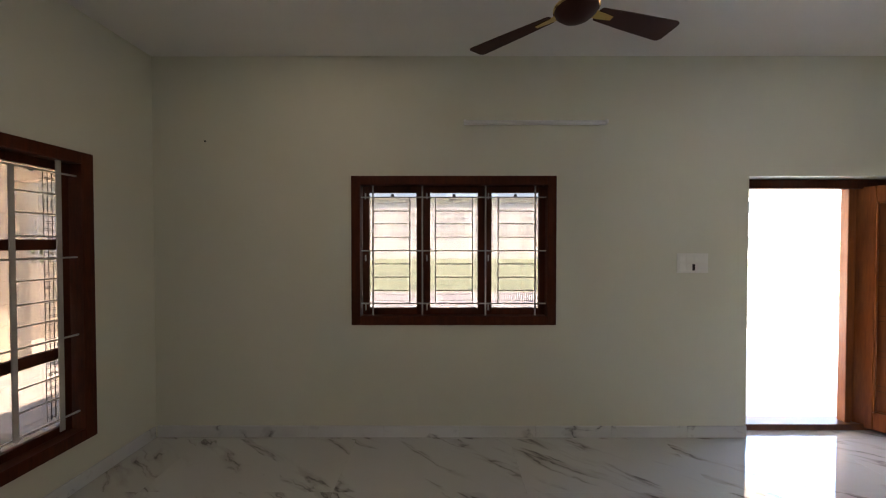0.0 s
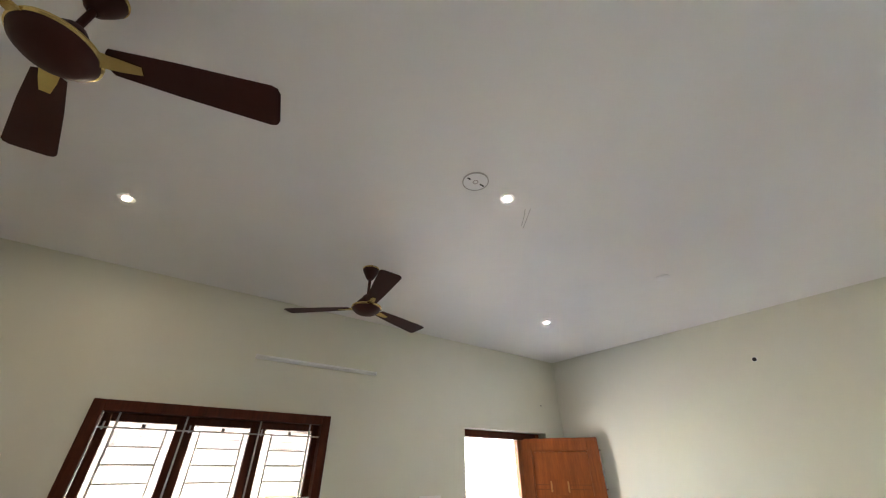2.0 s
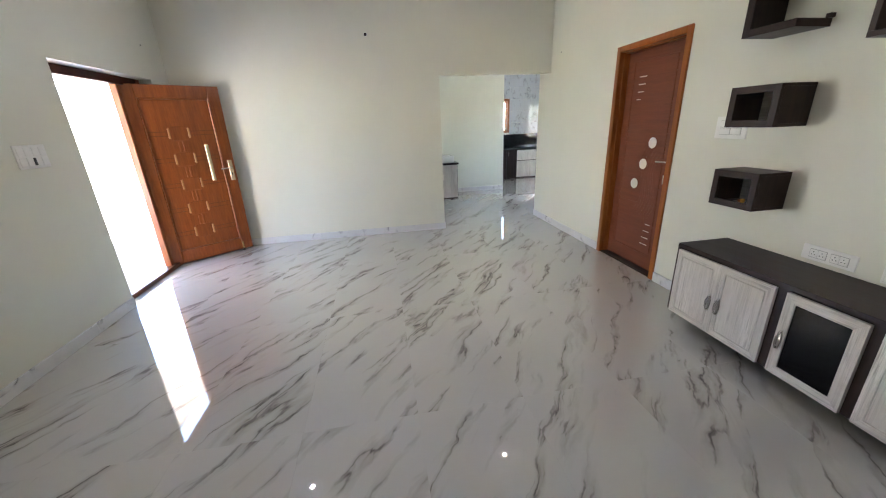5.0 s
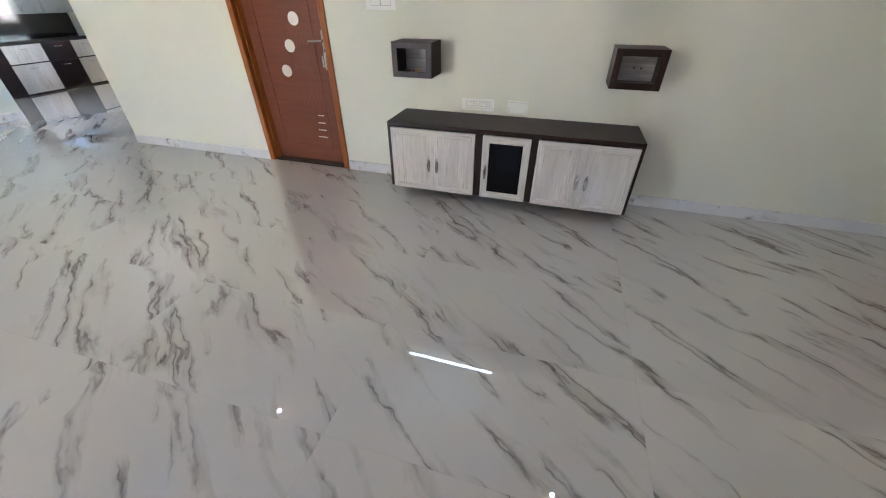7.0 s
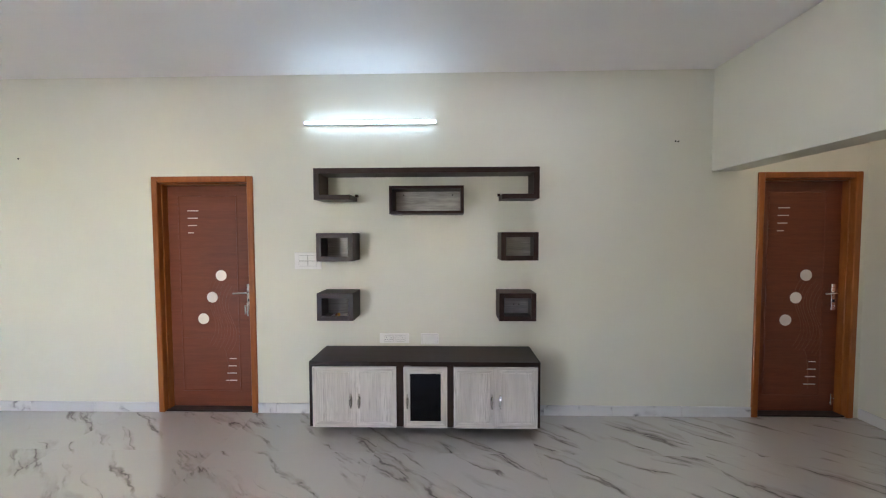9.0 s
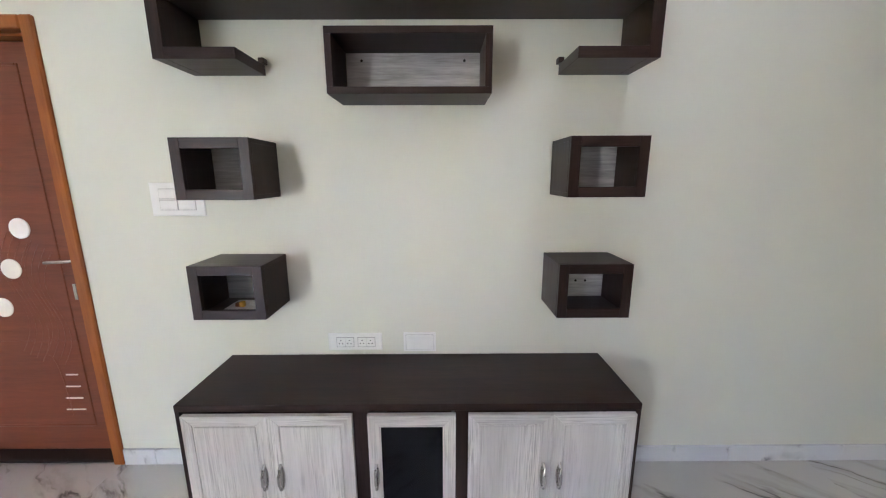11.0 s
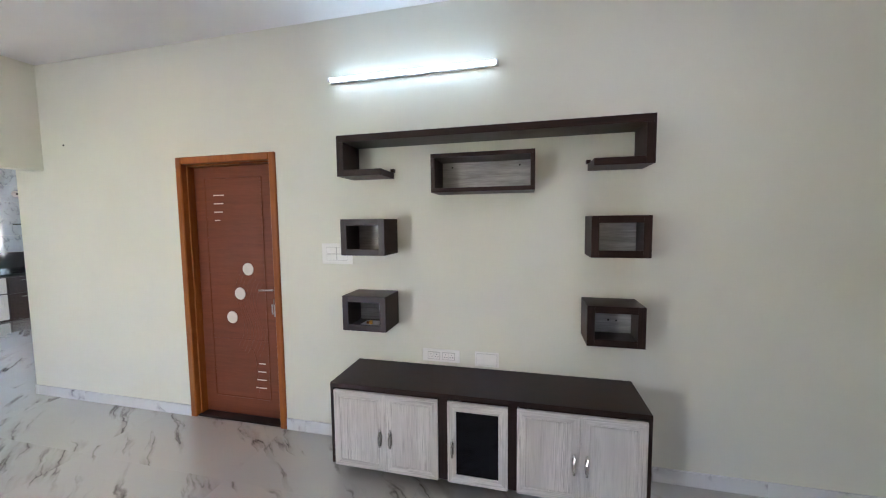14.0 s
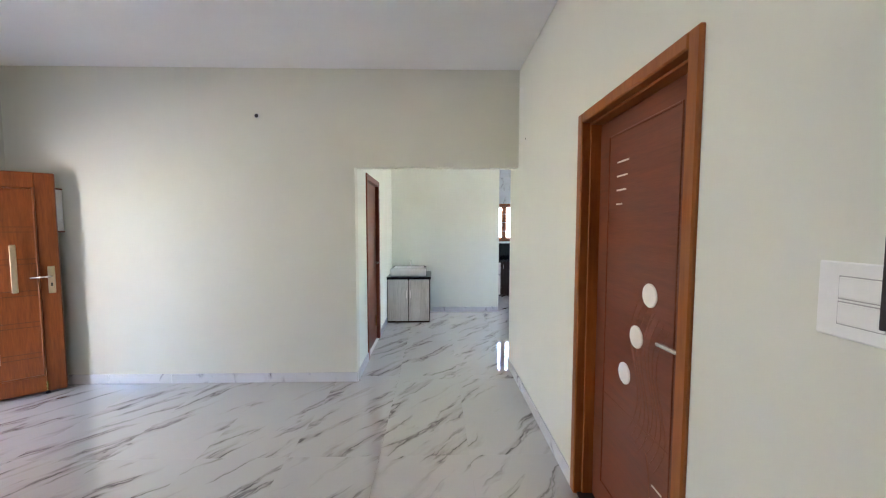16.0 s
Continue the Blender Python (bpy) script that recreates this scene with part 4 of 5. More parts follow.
def ceiling_fan(x, y, base_deg, hub_z, label):
    f = thing("ceiling_fan", (x, y, H), label, "ceiling fan", "ceiling fans")
    at = Matrix.Translation((x, y, 0))
    can = part("canopy", lathe([(0, H), (0.058, H), (0.060, H - 0.020), (0.050, H - 0.045), (0.030, H - 0.085), (0.016, H - 0.10), (0, H - 0.10)], 28, at), M_FAN, f, "", True)
    part("canopy_ring", lathe([(0.058, H - 0.004), (0.063, H - 0.005), (0.063, H - 0.012), (0.060, H - 0.014), (0.058, H - 0.004)], 28, at), M_BRASS, can, "brass ring", True)
    part("down_rod", rod([(x, y, H - 0.095), (x, y, hub_z + 0.08)], 0.011, 12), M_FAN, f, "", True)
    part("upper_cover", lathe([(0.014, hub_z + 0.115), (0.030, hub_z + 0.105), (0.050, hub_z + 0.075), (0.075, hub_z + 0.045), (0.080, hub_z + 0.020), (0, hub_z + 0.020)], 32, at), M_FAN, f, "", True)
    mot = part("motor", lathe([(0, hub_z + 0.022), (0.098, hub_z + 0.022), (0.104, hub_z + 0.008), (0.098, hub_z - 0.010), (0.075, hub_z - 0.030), (0.040, hub_z - 0.042), (0, hub_z - 0.046)], 40, at), M_FAN, f, "", True)
    part("motor_ring", lathe([(0.100, hub_z + 0.018), (0.108, hub_z + 0.014), (0.109, hub_z + 0.006), (0.103, hub_z + 0.001), (0.100, hub_z + 0.018)], 40, at), M_BRASS, mot, "polished brass ring", True)
    for k in range(3):
        turn = at @ pose(0, 0, hub_z + 0.008, 0, 0, base_deg + 120 * k)
        tilt = pose(0, 0, 0, -9, 0, 0)
        # blade: tapered sheet with rounded tip
        out = [(0.122, -0.026), (0.132, -0.040), (0.30, -0.055), (0.575, -0.072), (0.593, -0.066), (0.602, -0.050), (0.602, 0.050), (0.593, 0.066), (0.575, 0.072), (0.30, 0.055), (0.132, 0.040), (0.122, 0.026)]
        bm = bmesh.new()
        lo = [bm.verts.new((u, v, -0.002)) for u, v in out]
        hi = [bm.verts.new((u, v, 0.002)) for u, v in out]
        bm.faces.new(lo)
        bm.faces.new(hi)
        for i in range(len(out)):
            j = (i + 1) % len(out)
            bm.faces.new((lo[i], lo[j], hi[j], hi[i]))
        bmesh.ops.recalc_face_normals(bm, faces=bm.faces[:])
        bmesh.ops.transform(bm, matrix=turn @ tilt, verts=bm.verts[:])
        bl = part("blade", bm, M_FAN, f, "glossy dark brown blade")
        arm = prism([(0.098, -0.024), (0.150, -0.021), (0.212, -0.013), (0.212, 0.013), (0.150, 0.021), (0.098, 0.024)], 0.0022, 0.0072)
        bmesh.ops.transform(arm, matrix=pose(0, 0, 0, -90), verts=arm.verts[:])
        bmesh.ops.transform(arm, matrix=turn @ tilt, verts=arm.verts[:])
        part("blade_iron", arm, M_BRASS, bl, "brass blade bracket")
    return f


ceiling_fan(-0.522, 1.015, -16, 2.69, "dark brown three-blade ceiling fan with brass trim, at rest")
ceiling_fan(1.032, 2.216, 18.7, 2.665, "dark brown three-blade ceiling fan at rest near the front window")

# ---- small fittings ----
def plate(name, cx, cz, w, h, face, into, cells, label, socket=False, category="switch", joints=()):
    """A modular wall plate on a wall along x; cells: (u, v, width, height) from its middle."""
    s = thing(name, (cx, face, cz), label, category)
    def b(x0, x1, d0, d1, z0, z1, bv=0.002):
        p, q = sorted((face + into * d0, face + into * d1))
        return bx(x0, x1, p, q, z0, z1, bv, seg=1)
    part("plate", b(cx - w / 2, cx + w / 2, 0, 0.008, cz - h / 2, cz + h / 2, 0.003), M_PLATE, s)
    # grey strips stand in for the shadow in the gaps round the modules
    for u, v, cw, ch in joints:
        part("joint", b(cx + u - cw / 2, cx + u + cw / 2, 0.0075, 0.0088, cz + v - ch / 2, cz + v + ch / 2, 0.0004), M_GAP, s)
    for u, v, cw, ch in cells:
        k = part("socket_module" if socket else "switch_rocker", b(cx + u - cw / 2, cx + u + cw / 2, 0.008, 0.012, cz + v - ch / 2, cz + v + ch / 2, 0.002), M_PLATE, s)
        if socket:
            for du, dv in ((0, 0.010), (-0.008, -0.006), (0.008, -0.006)):
                part("pin_hole", lathe([(0, 0.0), (0.0028, 0.0), (0.0028, 0.0008), (0, 0.0008)], 8, Matrix.Translation((cx + u + du, face + into * 0.012, cz + v + dv)) @ pose(0, 0, 0, -90 * into)), M_DARK, k)
    return s


plate("switch_plate", 2.350, 1.383, 0.245, 0.155, YN, -1, [(u, v, 0.046, 0.058) for u in (-0.085, -0.030, 0.030, 0.085) for v in (-0.034, 0.034)], "white modular switch plate beside the front door")
solid("switch_indicator", bx(2.345, 2.365, YN - 0.014, YN - 0.010, 1.325, 1.375, 0.002), M_DARK, "small dark regulator knob on the switch plate", "switch")
plate("switch_plate", 1.605, 1.380, 0.240, 0.150, YS, 1, [(u, v, 0.076, 0.042) for u in (-0.041, 0.041) for v in (-0.025, 0.025)], "white modular switch plate partly behind the box shelf",
      joints=[(0, v, 0.162, 0.0464) for v in (-0.025, 0.025)])
plate("socket_plate", 0.842, 0.688, 0.262, 0.088, YS, 1, [(u, -0.002, 0.040, 0.046) for u in (-0.075, -0.034, 0.028, 0.069)], "white double socket plate above the television cabinet", True, "socket",
      joints=[(u, -0.002, 0.086, 0.052) for u in (-0.0545, 0.0485)])
plate("blank_plate", 0.528, 0.684, 0.158, 0.100, YS, 1, [(0, 0, 0.132, 0.076)], "plain white blanking plate above the television cabinet", False, "cover plate", joints=[(0, 0, 0.1345, 0.0785)])

# ceiling plates and marks
rose = thing("ceiling_rose", (1.045, 0.979, H), "round white ceiling cover plate with slots", "ceiling plate")
part("plate", lathe([(0, 0), (0.070, 0), (0.070, -0.004), (0.064, -0.007), (0, -0.007)], 36, Matrix.Translation((1.045, 0.979, H))), M_WHITE, rose, "", True)
for dx, dy, w in ((-0.045, 0.0, 0.010), (0.045, 0.0, 0.014)):
    part("slot", bx(1.045 + dx - w, 1.045 + dx + w, 0.979 + dy - 0.004, 0.979 + dy + 0.004, H - 0.0085, H - 0.006), M_DARK, rose)
part("rim", lathe([(0.066, -0.0055), (0.072, -0.002), (0.072, -0.0075), (0.066, -0.0082), (0.066, -0.0055)], 36, Matrix.Translation((1.045, 0.979, H))), M_GAP, rose, "grey rim", True)
part("centre_ring", lathe([(0.010, -0.006), (0.016, -0.006), (0.016, -0.009), (0.010, -0.009), (0.010, -0.006)], 20, Matrix.Translation((1.045, 0.979, H))), M_STEEL, rose)
solid("ceiling_cover", lathe([(0, 0), (0.052, 0), (0.052, -0.006), (0.046, -0.009), (0, -0.009)], 32, Matrix.Translation((3.02, 0.957, H))), M_WHITE, "round white blank ceiling cover", "ceiling plate", smooth=True)
hook = thing("ceiling_wire", (1.50, 1.06, H), "pair of short grey wires hanging from the ceiling", "wire")
part("wire", rod([(1.445, 0.99, H), (1.48, 1.03, H - 0.008), (1.55, 1.12, H - 0.006)], 0.0025, 6), M_STEEL, hook)
part("wire", rod([(1.470, 0.97, H), (1.50, 1.02, H - 0.010), (1.575, 1.13, H - 0.008)], 0.0025, 6), M_STEEL, hook)

# conduit outlet and nail holes
out = thing("conduit_outlet", (XE, 0.956, 2.562), "open conduit hole with a white collar high on the wall", "wall outlet")
part("collar", lathe([(0.012, 0.0), (0.022, 0.0), (0.022, 0.005), (0.012, 0.005), (0.012, 0.0)], 20, Matrix.Translation((XE, 0.956, 2.562)) @ pose(0, 0, 0, 0, -90)), M_WHITE, out)
part("hole", lathe([(0, 0.0005), (0.0185, 0.0005), (0.0185, 0.004), (0, 0.004)], 20, Matrix.Translation((XE - 0.002, 0.956, 2.562)) @ pose(0, 0, 0, 0, -90)), M_DARK, out)
for x, y, z, ax in ((-1.481, YN, 2.34, 1), (4.10, YN, 2.392, 1), (4.21, YS, 2.30, -1), (-1.609, YS, 2.396, -1), (-1.585, YS, 2.399, -1)):
    solid("wall_plug", lathe([(0, 0), (0.008, 0), (0.007, 0.003), (0, 0.003)], 10, Matrix.Translation((x, y, z)) @ pose(0, 0, 0, 90 * ax)), M_DARK, "small dark wall plug in the painted wall", "wall plug", group="wall plugs")

# emergency light unit on the west wall
inv = thing("emergency_light", (XW, 1.55, 2.38), "white wall-mounted emergency light with loose wires", "wall lamp")
part("body", bx(XW, XW + 0.05, 1.36, 1.60, 2.50, 2.60, 0.012, seg=3), M_WHITE, inv, "", True)
part("lens", lathe([(0, 0), (0.016, 0), (0.014, 0.006), (0, 0.008)], 18, Matrix.Translation((XW + 0.05, 1.545, 2.555)) @ pose(0, 0, 0, 0, 90)), M_DARK, inv)
bxp = part("battery_box", bx(XW, XW + 0.035, 1.545, 1.635, 2.36, 2.485, 0.006), M_WHITE, inv)
part("label_strip", bx(XW + 0.0345, XW + 0.0365, 1.575, 1.615, 2.372, 2.388), M_ORANGE, bxp)
part("battery_box", bx(XW, XW + 0.030, 1.40, 1.525, 2.37, 2.49, 0.006), M_CREAMP, inv)
part("wire", rod([(XW + 0.02, 1.53, 2.50), (XW + 0.03, 1.535, 2.44), (XW + 0.02, 1.532, 2.36)], 0.004, 6), M_ORANGE, inv)
part("wire", rod([(XW + 0.03, 1.56, 2.50), (XW + 0.05, 1.585, 2.495), (XW + 0.04, 1.61, 2.48)], 0.003, 6), M_DARK, inv)

# meter board behind the open door
mb = thing("distribution_board", (XE, 2.92, 1.48), "shallow white distribution board with red-brown edges", "electric box")
part("case", bx(XE - 0.07, XE, 2.79, 3.09, 1.485, 1.865, 0.004), M_WHITE, mb)
part("edge_strip", bx(XE - 0.074, XE, 2.785, 3.095, 1.866, 1.880, 0.002), M_LEAF, mb)
part("edge_strip", bx(XE - 0.074, XE, 2.785, 3.095, 1.470, 1.484, 0.002), M_LEAF, mb)
part("button", bx(XE - 0.074, XE - 0.069, 2.81, 2.825, 1.66, 1.68, 0.002), M_DARK, mb)

# ---- dining room and kitchen ----
vu = thing("vanity_unit", (6.98, -0.30, 0), "small grey wood washbasin cabinet with two doors", "cabinet")
VX0, VX1, VY0, VY1 = 6.62, XD, -0.63, OPN - 0.005
part("body", bx(VX0 + 0.02, VX1, VY0, VY1, 0, 0.70, 0.002), M_WENGE_V, vu)
for a, c, hx in ((VY0 + 0.01, (VY0 + VY1) / 2 - 0.006, (VY0 + VY1) / 2 - 0.03), ((VY0 + VY1) / 2 + 0.006, VY1 - 0.01, (VY0 + VY1) / 2 + 0.03)):
    d = part("door", bx(VX0, VX0 + 0.02, a, c, 0.03, 0.69, 0.004), M_WASH, vu, "grey wood-grain door")
    part("handle", rod([(VX0, hx, 0.40), (VX0 - 0.025, hx, 0.41), (VX0 - 0.025, hx, 0.50), (VX0, hx, 0.51)], 0.008), M_CREAMP, d, smooth=True)
solid("granite_top", bx(VX0 - 0.03, VX1, VY0 - 0.02, VY1, 0.70, 0.735, 0.004), M_GRANITE, "black granite slab on the washbasin cabinet", "worktop")
basin = bmesh.new()
bx(VX0 + 0.04, VX0 + 0.50, VY0 + 0.06, VY1 - 0.05, 0.735, 0.86, 0.02, basin, 3)
basin_ob = thing("washbasin", (6.9, -0.3, 0.735), "white ceramic counter-top washbasin with a raised rim", "washbasin")
part("bowl", basin, M_CERAMIC, basin_ob, "", True)
part("hollow", bx(VX0 + 0.07, VX0 + 0.40, VY0 + 0.10, VY1 - 0.09, 0.8605, 0.862, 0.0), M_WHITE, basin_ob)
fa = thing("basin_tap", (7.08, -0.30, 0.86), "small chrome pillar tap behind the basin", "tap")
part("pillar", rod([(7.08, -0.30, 0.861), (7.08, -0.30, 0.97)], 0.012), M_CHROME, fa, smooth=True)
part("spout", rod([(7.08, -0.30, 0.945), (6.98, -0.30, 0.935)], 0.009), M_CHROME, fa, smooth=True)

# kitchen base units along the far wall
def kitchen_unit(y0, y1, white, label, drawers=False):
    u = thing("kitchen_base_unit", (9.1, (y0 + y1) / 2, 0), label, "kitchen cabinet", "kitchen base units")
    part("body", bx(8.82, XK - 0.012, y0, y1, 0, 0.76, 0.002), M_WENGE_V, u)
    if white or drawers:
        for z0, z1 in ((0.03, 0.455), (0.475, 0.735)):
            d = part("drawer_front", bx(8.80, 8.82, y0 + 0.01, y1 - 0.01, z0, z1, 0.003), M_WASH if white else M_WENGE, u, "whitewashed drawer front" if white else "dark wenge drawer front")
            part("handle", rod([(8.80, (y0 + y1) / 2 - 0.06, z1 - 0.06), (8.78, (y0 + y1) / 2 - 0.05, z1 - 0.06), (8.78, (y0 + y1) / 2 + 0.05, z1 - 0.06), (8.80, (y0 + y1) / 2 + 0.06, z1 - 0.06)], 0.005), M_CHROME, d)
    else:
        d = part("door", bx(8.80, 8.82, y0 + 0.006, y1 - 0.006, 0.03, 0.75, 0.003), M_WENGE_V, u, "dark wenge door")
        part("handle", rod([(8.80, y1 - 0.05, 0.60), (8.78, y1 - 0.05, 0.61), (8.78, y1 - 0.05, 0.69), (8.80, y1 - 0.05, 0.70)], 0.005), M_CHROME, d)


for y0, y1, w in ((-2.16, -1.75, True), (-2.45, -2.16, False), (-2.74, -2.45, False), (-3.30, -2.74, True), (-3.75, -3.30, False), (-4.2, -3.75, True)):
    kitchen_unit(y0, y1, w, "kitchen base unit with whitewashed drawers under black granite" if w else "dark wenge kitchen base unit under black granite", y0 < -3.7 and not w)
solid("kitchen_worktop", bx(8.77, XK - 0.012, -4.3, -1.72, 0.76, 0.80, 0.004), M_GRANITE, "polished black granite kitchen worktop", "worktop")
solid("splashback", bx(XK - 0.02, XK - 0.001, -4.3, -1.72, 0.80, 1.135, 0.002), M_GRANITE, "polished black granite splashback", "splashback")
kt = thing("wall_tiling", (XK, -3.0, 1.2), "glossy pale blue marble-print kitchen wall tiles", "wall tiles", "", "structure")
for y0, y1, z0, z1 in [(-2.72 - 0.6 * (i + 1), -2.72 - 0.6 * i, z, z + 0.3) for i in range(3) for z in (1.137, 1.437, 1.737, 2.037, 2.337, 2.637)] + [(-2.72 + 0.6 * i, min(-2.72 + 0.6 * (i + 1), -1.72), z, z + 0.3) for i in range(2) for z in (2.06, 2.36, 2.66)]:
    part("tile", bx(XK - 0.010, XK - 0.001, y0 + 0.001, y1 - 0.001, z0 + 0.001, z1 - 0.001), M_KTILE, kt)
casement_window("window_3", "x", XK, 1, *KWIN, 0.055, 0.035, [(-2.625, -2.40), (-2.29, -2.075)], [], M_KWIN, "teak kitchen window with two lights and steel bars", 0.10)
kg = thing("window_grill", (XK - 0.006, -2.35, 1.2), "white steel bars across the kitchen window", "grill")
for zz in (1.42, 1.62, 1.82):
    part("grill_bar", rod([(XK + 0.03, -2.665, zz), (XK + 0.03, -2.03, zz)], 0.006, 6), M_STEEL, kg)
ktap = thing("kitchen_tap", (9.25, -2.15, 0.80), "chrome swan-neck kitchen tap on the worktop", "tap")
part("spout", rod([(9.25, -2.15, 0.80), (9.25, -2.15, 0.98), (9.22, -2.15, 1.03), (9.16, -2.15, 1.04), (9.12, -2.15, 1.0)], 0.011), M_CHROME, ktap, smooth=True)
casement_window("window_4", "y", YSOUTH, -1, *SWIN, 0.06, 0.04, [(5.86 + 0.74 * i, 6.50 + 0.74 * i) for i in range(2)], [], M_KWIN, "wide teak garden window of the dining room", 0.10)

kb = thing("wall_rack", (XK - 0.012, -3.9, 1.64), "black metal wall rack in the kitchen", "rack")
part("upright", bx(XK - 0.04, XK - 0.010, -3.885, -3.86, 1.65, 2.12, 0.003), M_DARK, kb)
part("upright", bx(XK - 0.04, XK - 0.010, -4.35, -4.325, 1.65, 2.12, 0.003), M_DARK, kb)
part("shelf", bx(XK - 0.20, XK - 0.010, -4.42, -3.73, 1.63, 1.65, 0.003), M_DARK, kb)
lh = thing("lamp_holder", (XK - 0.010, -3.805, 2.19), "white round batten lamp holder, empty", "lamp holder")
part("base", lathe([(0, 0), (0.055, 0), (0.050, 0.018), (0.030, 0.030), (0.024, 0.050), (0, 0.050)], 24, Matrix.Translation((XK - 0.010, -3.805, 2.19)) @ pose(0, 0, 0, 0, -90)), M_WHITE, lh, "", True)
part("socket_mouth", lathe([(0, 0.0505), (0.018, 0.0505), (0.018, 0.053), (0, 0.053)], 18, Matrix.Translation((XK - 0.010, -3.805, 2.19)) @ pose(0, 0, 0, 0, -90)), M_DARK, lh)

# ---- outdoors ----
M_SOFFIT = paint("beige_veranda_paint", (0.76, 0.66, 0.53), 0.7, 0.05)
ver = thing("veranda", (-2.0, 5.0, -0.3), "beige veranda roof on pillars outside the windows", "veranda", "", "structure")
part("roof", bx(-5.2, 2.35, YN + T + 0.56, 5.1, 2.75, 2.95, 0.01), M_SOFFIT, ver)
part("beam", bx(-5.2, 2.35, 4.90, 5.1, 2.32, 2.75, 0.01), M_SOFFIT, ver)
part("porch_slab", bx(2.352, 5.3, YN + T + 0.56, 8.0, 2.28, 2.48, 0.01), M_SOFFIT, ver)
for x, y in ((2.12, 4.9), (-5.2, 4.9)):
    part("pillar", bx(x, x + 0.23, y, y + 0.2, -0.31, 2.32, 0.01), M_SOFFIT, ver)
solid("ground", bx(-400, 400, -400, 400, -0.75, -0.30), M_GROUND, "dry pale yard reaching to the horizon", "ground", "structure")
solid("field", bx(-300, 300, 12.4, 300, -0.31, -0.285), M_GRASSY, "dry yellow-green grass field beyond the yard", "field", "structure")
solid("pavement", bx(-5, 12, YN + T, 12.395, -0.31, -0.09, 0.01), M_PAVE, "pale concrete apron before the front door", "pavement", "structure")
solid("doorstep", bx(2.5, 4.5, YN + T, YN + T + 0.45, -0.09, -0.01, 0.01), M_PAVE, "pale stone doorstep outside the front door", "step", "structure")


def far_house(name, x, y, w, d, h, turn, label):
    hs = thing(name, (0, 0, 0), label, "house")
    part("wall", bx(-w / 2, w / 2, -d / 2, d / 2, -0.3, h), M_FAR if d > 8.5 else M_SOFFIT, hs)
    part("roof", bx(-w / 2 - 0.4, w / 2 + 0.4, -d / 2 - 0.4, d / 2 + 0.4, h, h + 0.25), M_ROOF, hs)
    for k in range(int(w / 3.2)):
        for z in ([1.0, 4.2] if d > 8.5 else [4.2]):
            u = -w / 2 + 1.2 + 3.2 * k
            wd = part("window", bx(u, u + 1.1, -d / 2 - 0.04, -d / 2 + 0.02, z, z + 1.2), M_STEEL, hs)
            part("pane", bx(u + 0.08, u + 1.02, -d / 2 - 0.05, -d / 2 - 0.035, z + 0.08, z + 1.12), M_FARPANE, wd)
    hs.matrix_world = pose(x, y, 0, 0, 0, turn)
    return hs


far_house("house", 22, 38, 16, 9, 6.6, 0, "far two-storey white house with small windows")
far_house("house", -15, 6, 22, 8, 6.4, 90, "neighbouring beige two-storey house behind the side wall")


def lattice(parent, axis, face, u0, u1, z0, z1, step):
    """White breeze lattice: a dark backing sheet behind crossing bars."""
    def b(ua, ub, za, zb, d0, d1): return bx(face + d0, face + d1, ua, ub, za, zb) if axis == "x" else bx(ua, ub, face - d1, face - d0, za, zb)
    back = part("lattice", b(u0, u1, z0, z1, 0.0, 0.01), M_STEEL, parent, "white breeze lattice over a grey opening")
    bars = bmesh.new()
    n, k = round((u1 - u0) / step), round((z1 - z0) / step)
    for i in range(n + 1):
        u = u0 + (u1 - u0) * i / n
        join(bars, b(u - step * 0.2, u + step * 0.2, z0, z1, 0.012, 0.05))
    for i in range(k + 1):
        z = z0 + (z1 - z0) * i / k
        join(bars, b(u0, u1, z - step * 0.2, z + step * 0.2, 0.014, 0.046))
    part("lattice_bars", bars, M_FAR, back)


side_fence = thing("compound_wall", (-7.4, 4.5, -0.3), "beige side compound wall with a white breeze lattice on top", "compound wall")
part("base", bx(-7.5, -7.38, -3, 12, -0.35, 1.15), M_SOFFIT, side_fence)
part("top_rail", bx(-7.5, -7.38, -3, 12, 2.15, 2.23), M_SOFFIT, side_fence)
bars = bmesh.new()
for k in range(101):
    bx(-7.47, -7.41, -3 + 0.15 * k - 0.02, -3 + 0.15 * k + 0.02, 1.15, 2.15, 0, bars)
for k in range(1, 7):
    bx(-7.465, -7.415, -3, 12, 1.15 + 0.143 * k - 0.02, 1.15 + 0.143 * k + 0.02, 0, bars)
part("lattice_bars", bars, M_FAR, side_fence, "white crossing lattice bars")
block = thing("apartment_building", (1, 42, -0.3), "far long white building with rows of small square openings", "building")
part("wall", bx(-22, 24, 42, 50, -0.3, 6.6), M_FAR, block)
part("roof", bx(-22.4, 24.4, 41.6, 50.4, 6.6, 6.85), M_ROOF, block)
for k in range(9):
    lattice(block, "y", 42, -21 + 5.0 * k, -17 + 5.0 * k, 2.2, 5.4, 0.8)
# shrubs
rng = random.Random(4)


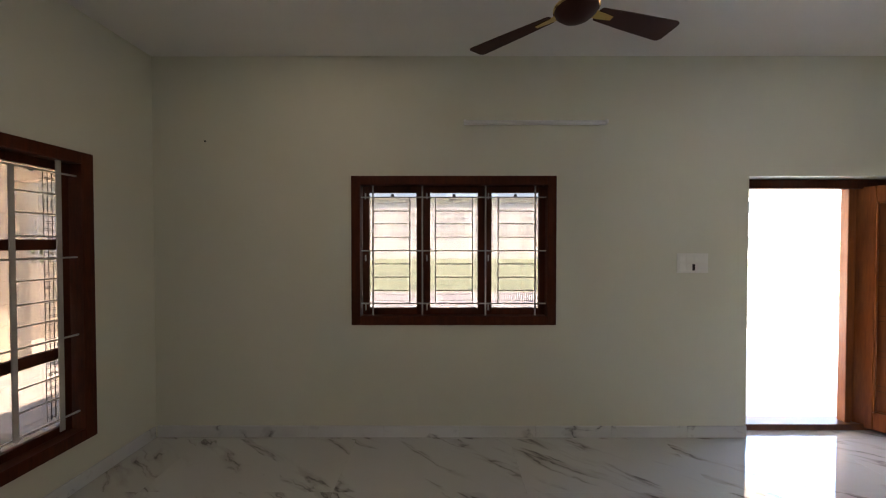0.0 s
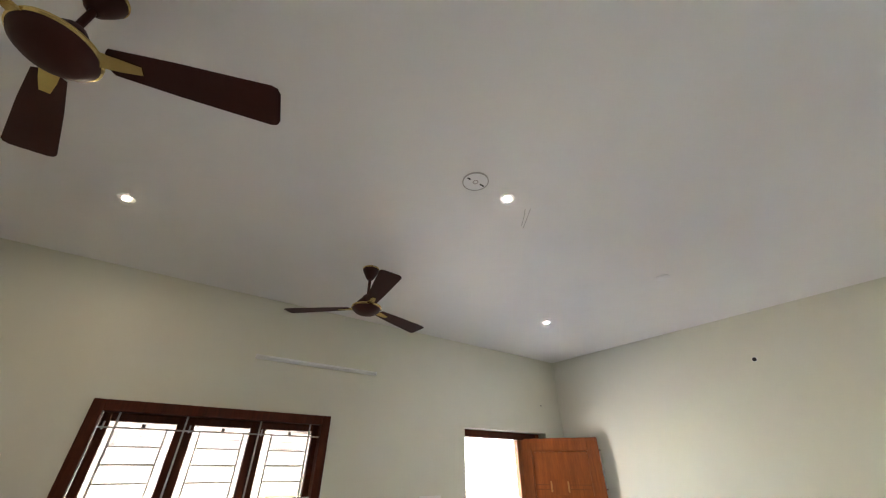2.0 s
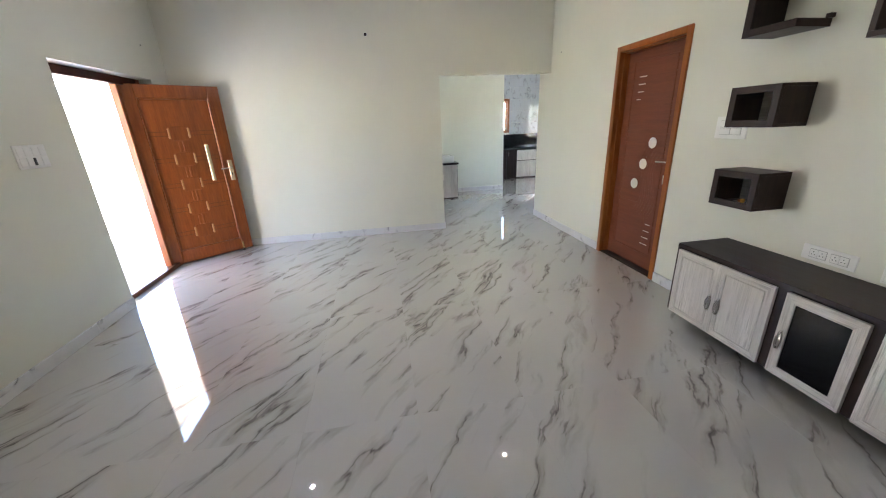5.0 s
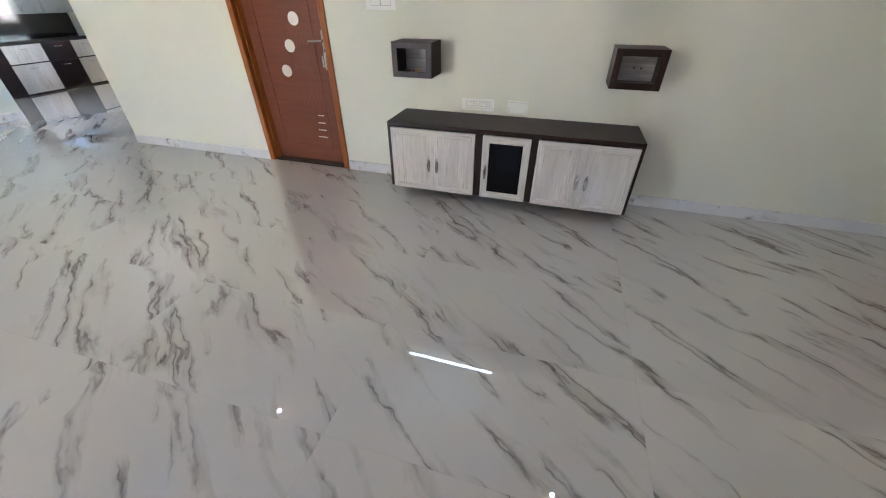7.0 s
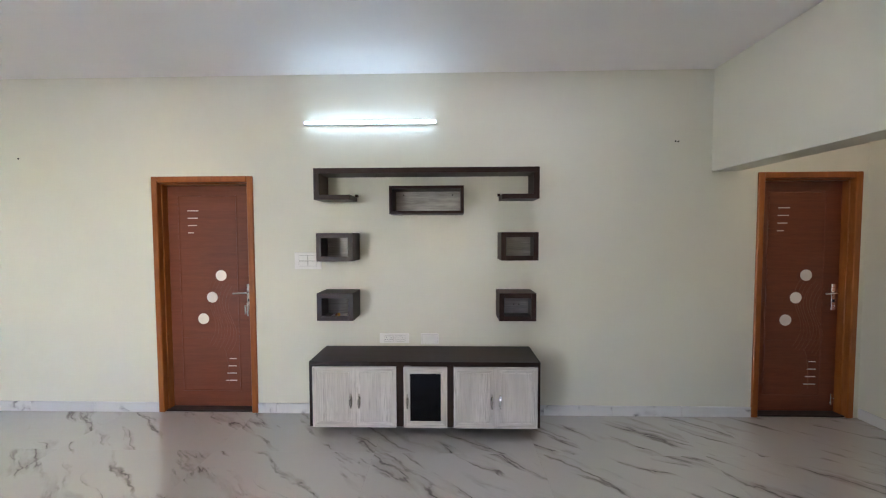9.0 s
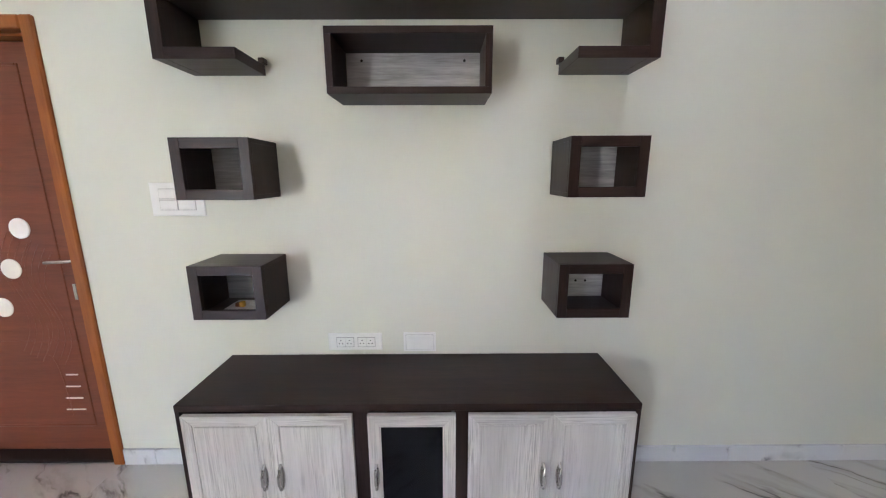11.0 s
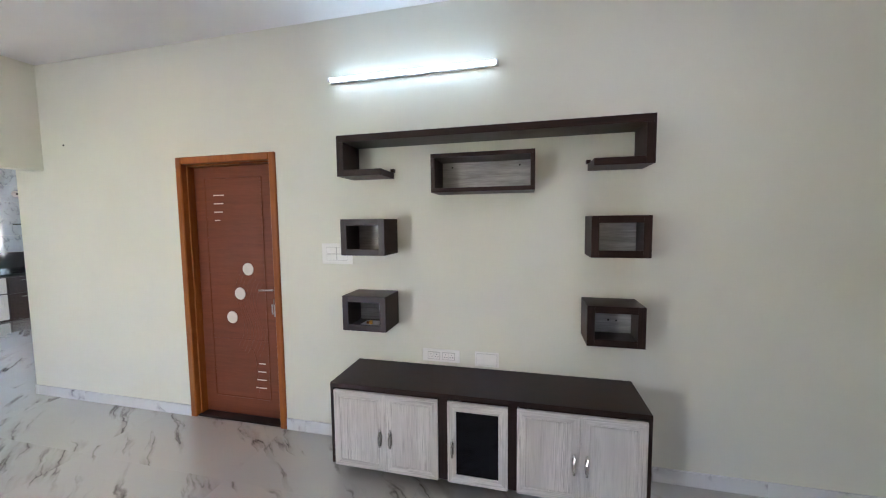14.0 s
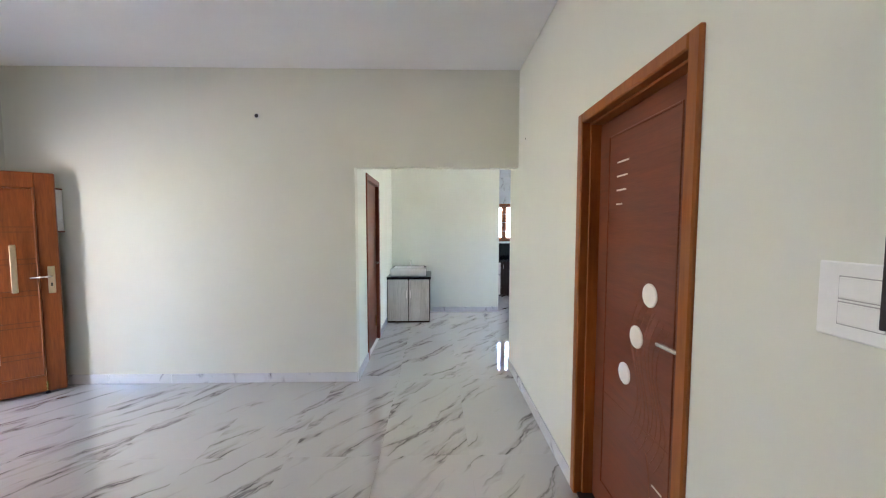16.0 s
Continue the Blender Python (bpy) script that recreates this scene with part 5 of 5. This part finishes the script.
def shrub(x, y, h, label):
    s = thing("shrub", (x, y, -0.3), label, "shrub", "shrubs in the field")
    part("stem", rod([(x, y, -0.3), (x + 0.05, y, h * 0.5), (x - 0.04, y + 0.05, h * 0.8)], 0.04), M_TEAK_D, s)
    vs, fs = [], []
    for _ in range(900):
        th, ph, r = rng.uniform(0, 2 * math.pi), rng.uniform(-0.4, 1.5), rng.uniform(0.3, 1.0) ** 0.5
        c = Vector((math.cos(th) * math.cos(ph), math.sin(th) * math.cos(ph), math.sin(ph))) * r * h * 0.6 * rng.uniform(0.7, 1.1) + Vector((0, 0, h * 0.45))
        a, e = Vector([rng.uniform(-1, 1) for _ in range(3)]) * 0.12, Vector([rng.uniform(-1, 1) for _ in range(3)]) * 0.12
        i = len(vs)
        vs += [c - a, c + e, c + a, c - e]
        fs.append((i, i + 1, i + 2, i + 3))
    me = bpy.data.meshes.new("crown")
    me.from_pydata([tuple(v) for v in vs], [], fs)
    me.materials.append(M_LEAVES)
    o = new("crown", me)
    o.parent = s


for x, y, h in ((22.9, 20.2, 0.8), (-9.0, 7.9, 1.9), (-9.2, 10.0, 1.7)):
    shrub(x, y, h, "low green shrub standing in the dry field")

# ---- floor tiles ----
TX, TY, GAP = 1.2, 0.6, 0.0004
shapes = {}
def tile_at(x0, x1, y0, y1):
    key = (round(x1 - x0, 3), round(y1 - y0, 3))
    if key not in shapes:
        w, h = key
        bm = bx(-w / 2 + GAP / 2, w / 2 - GAP / 2, -h / 2 + GAP / 2, h / 2 - GAP / 2, -0.009, 0, 0.00015, seg=1)
        shapes[key] = mesh_of("floor_tile", bm, M_TILE)
    o = new("floor_tile", shapes[key])
    o.parent = floor_slab
    o.location = ((x0 + x1) / 2, (y0 + y1) / 2, 0)


def tile_field(x0, x1, y0, y1):
    i0, i1 = math.floor((x0 - 0.905) / TX), math.ceil((x1 - 0.905) / TX)
    j0, j1 = math.floor((y0 - 0.255) / TY), math.ceil((y1 - 0.255) / TY)
    for i in range(i0, i1):
        for j in range(j0, j1):
            a, b = max(x0, 0.905 + TX * i), min(x1, 0.905 + TX * (i + 1))
            c, d = max(y0, 0.255 + TY * j), min(y1, 0.255 + TY * (j + 1))
            if b - a > 0.01 and d - c > 0.01:
                tile_at(a, b, c, d)


tile_field(XL, XW, YS, 0.9)
tile_field(XW, XE + 0.12, YS, YN)
tile_field(XE + 0.12, XK, YSOUTH, OPN)
tile_at(FDOOR[0], FDOOR[1], YN, YN + T)
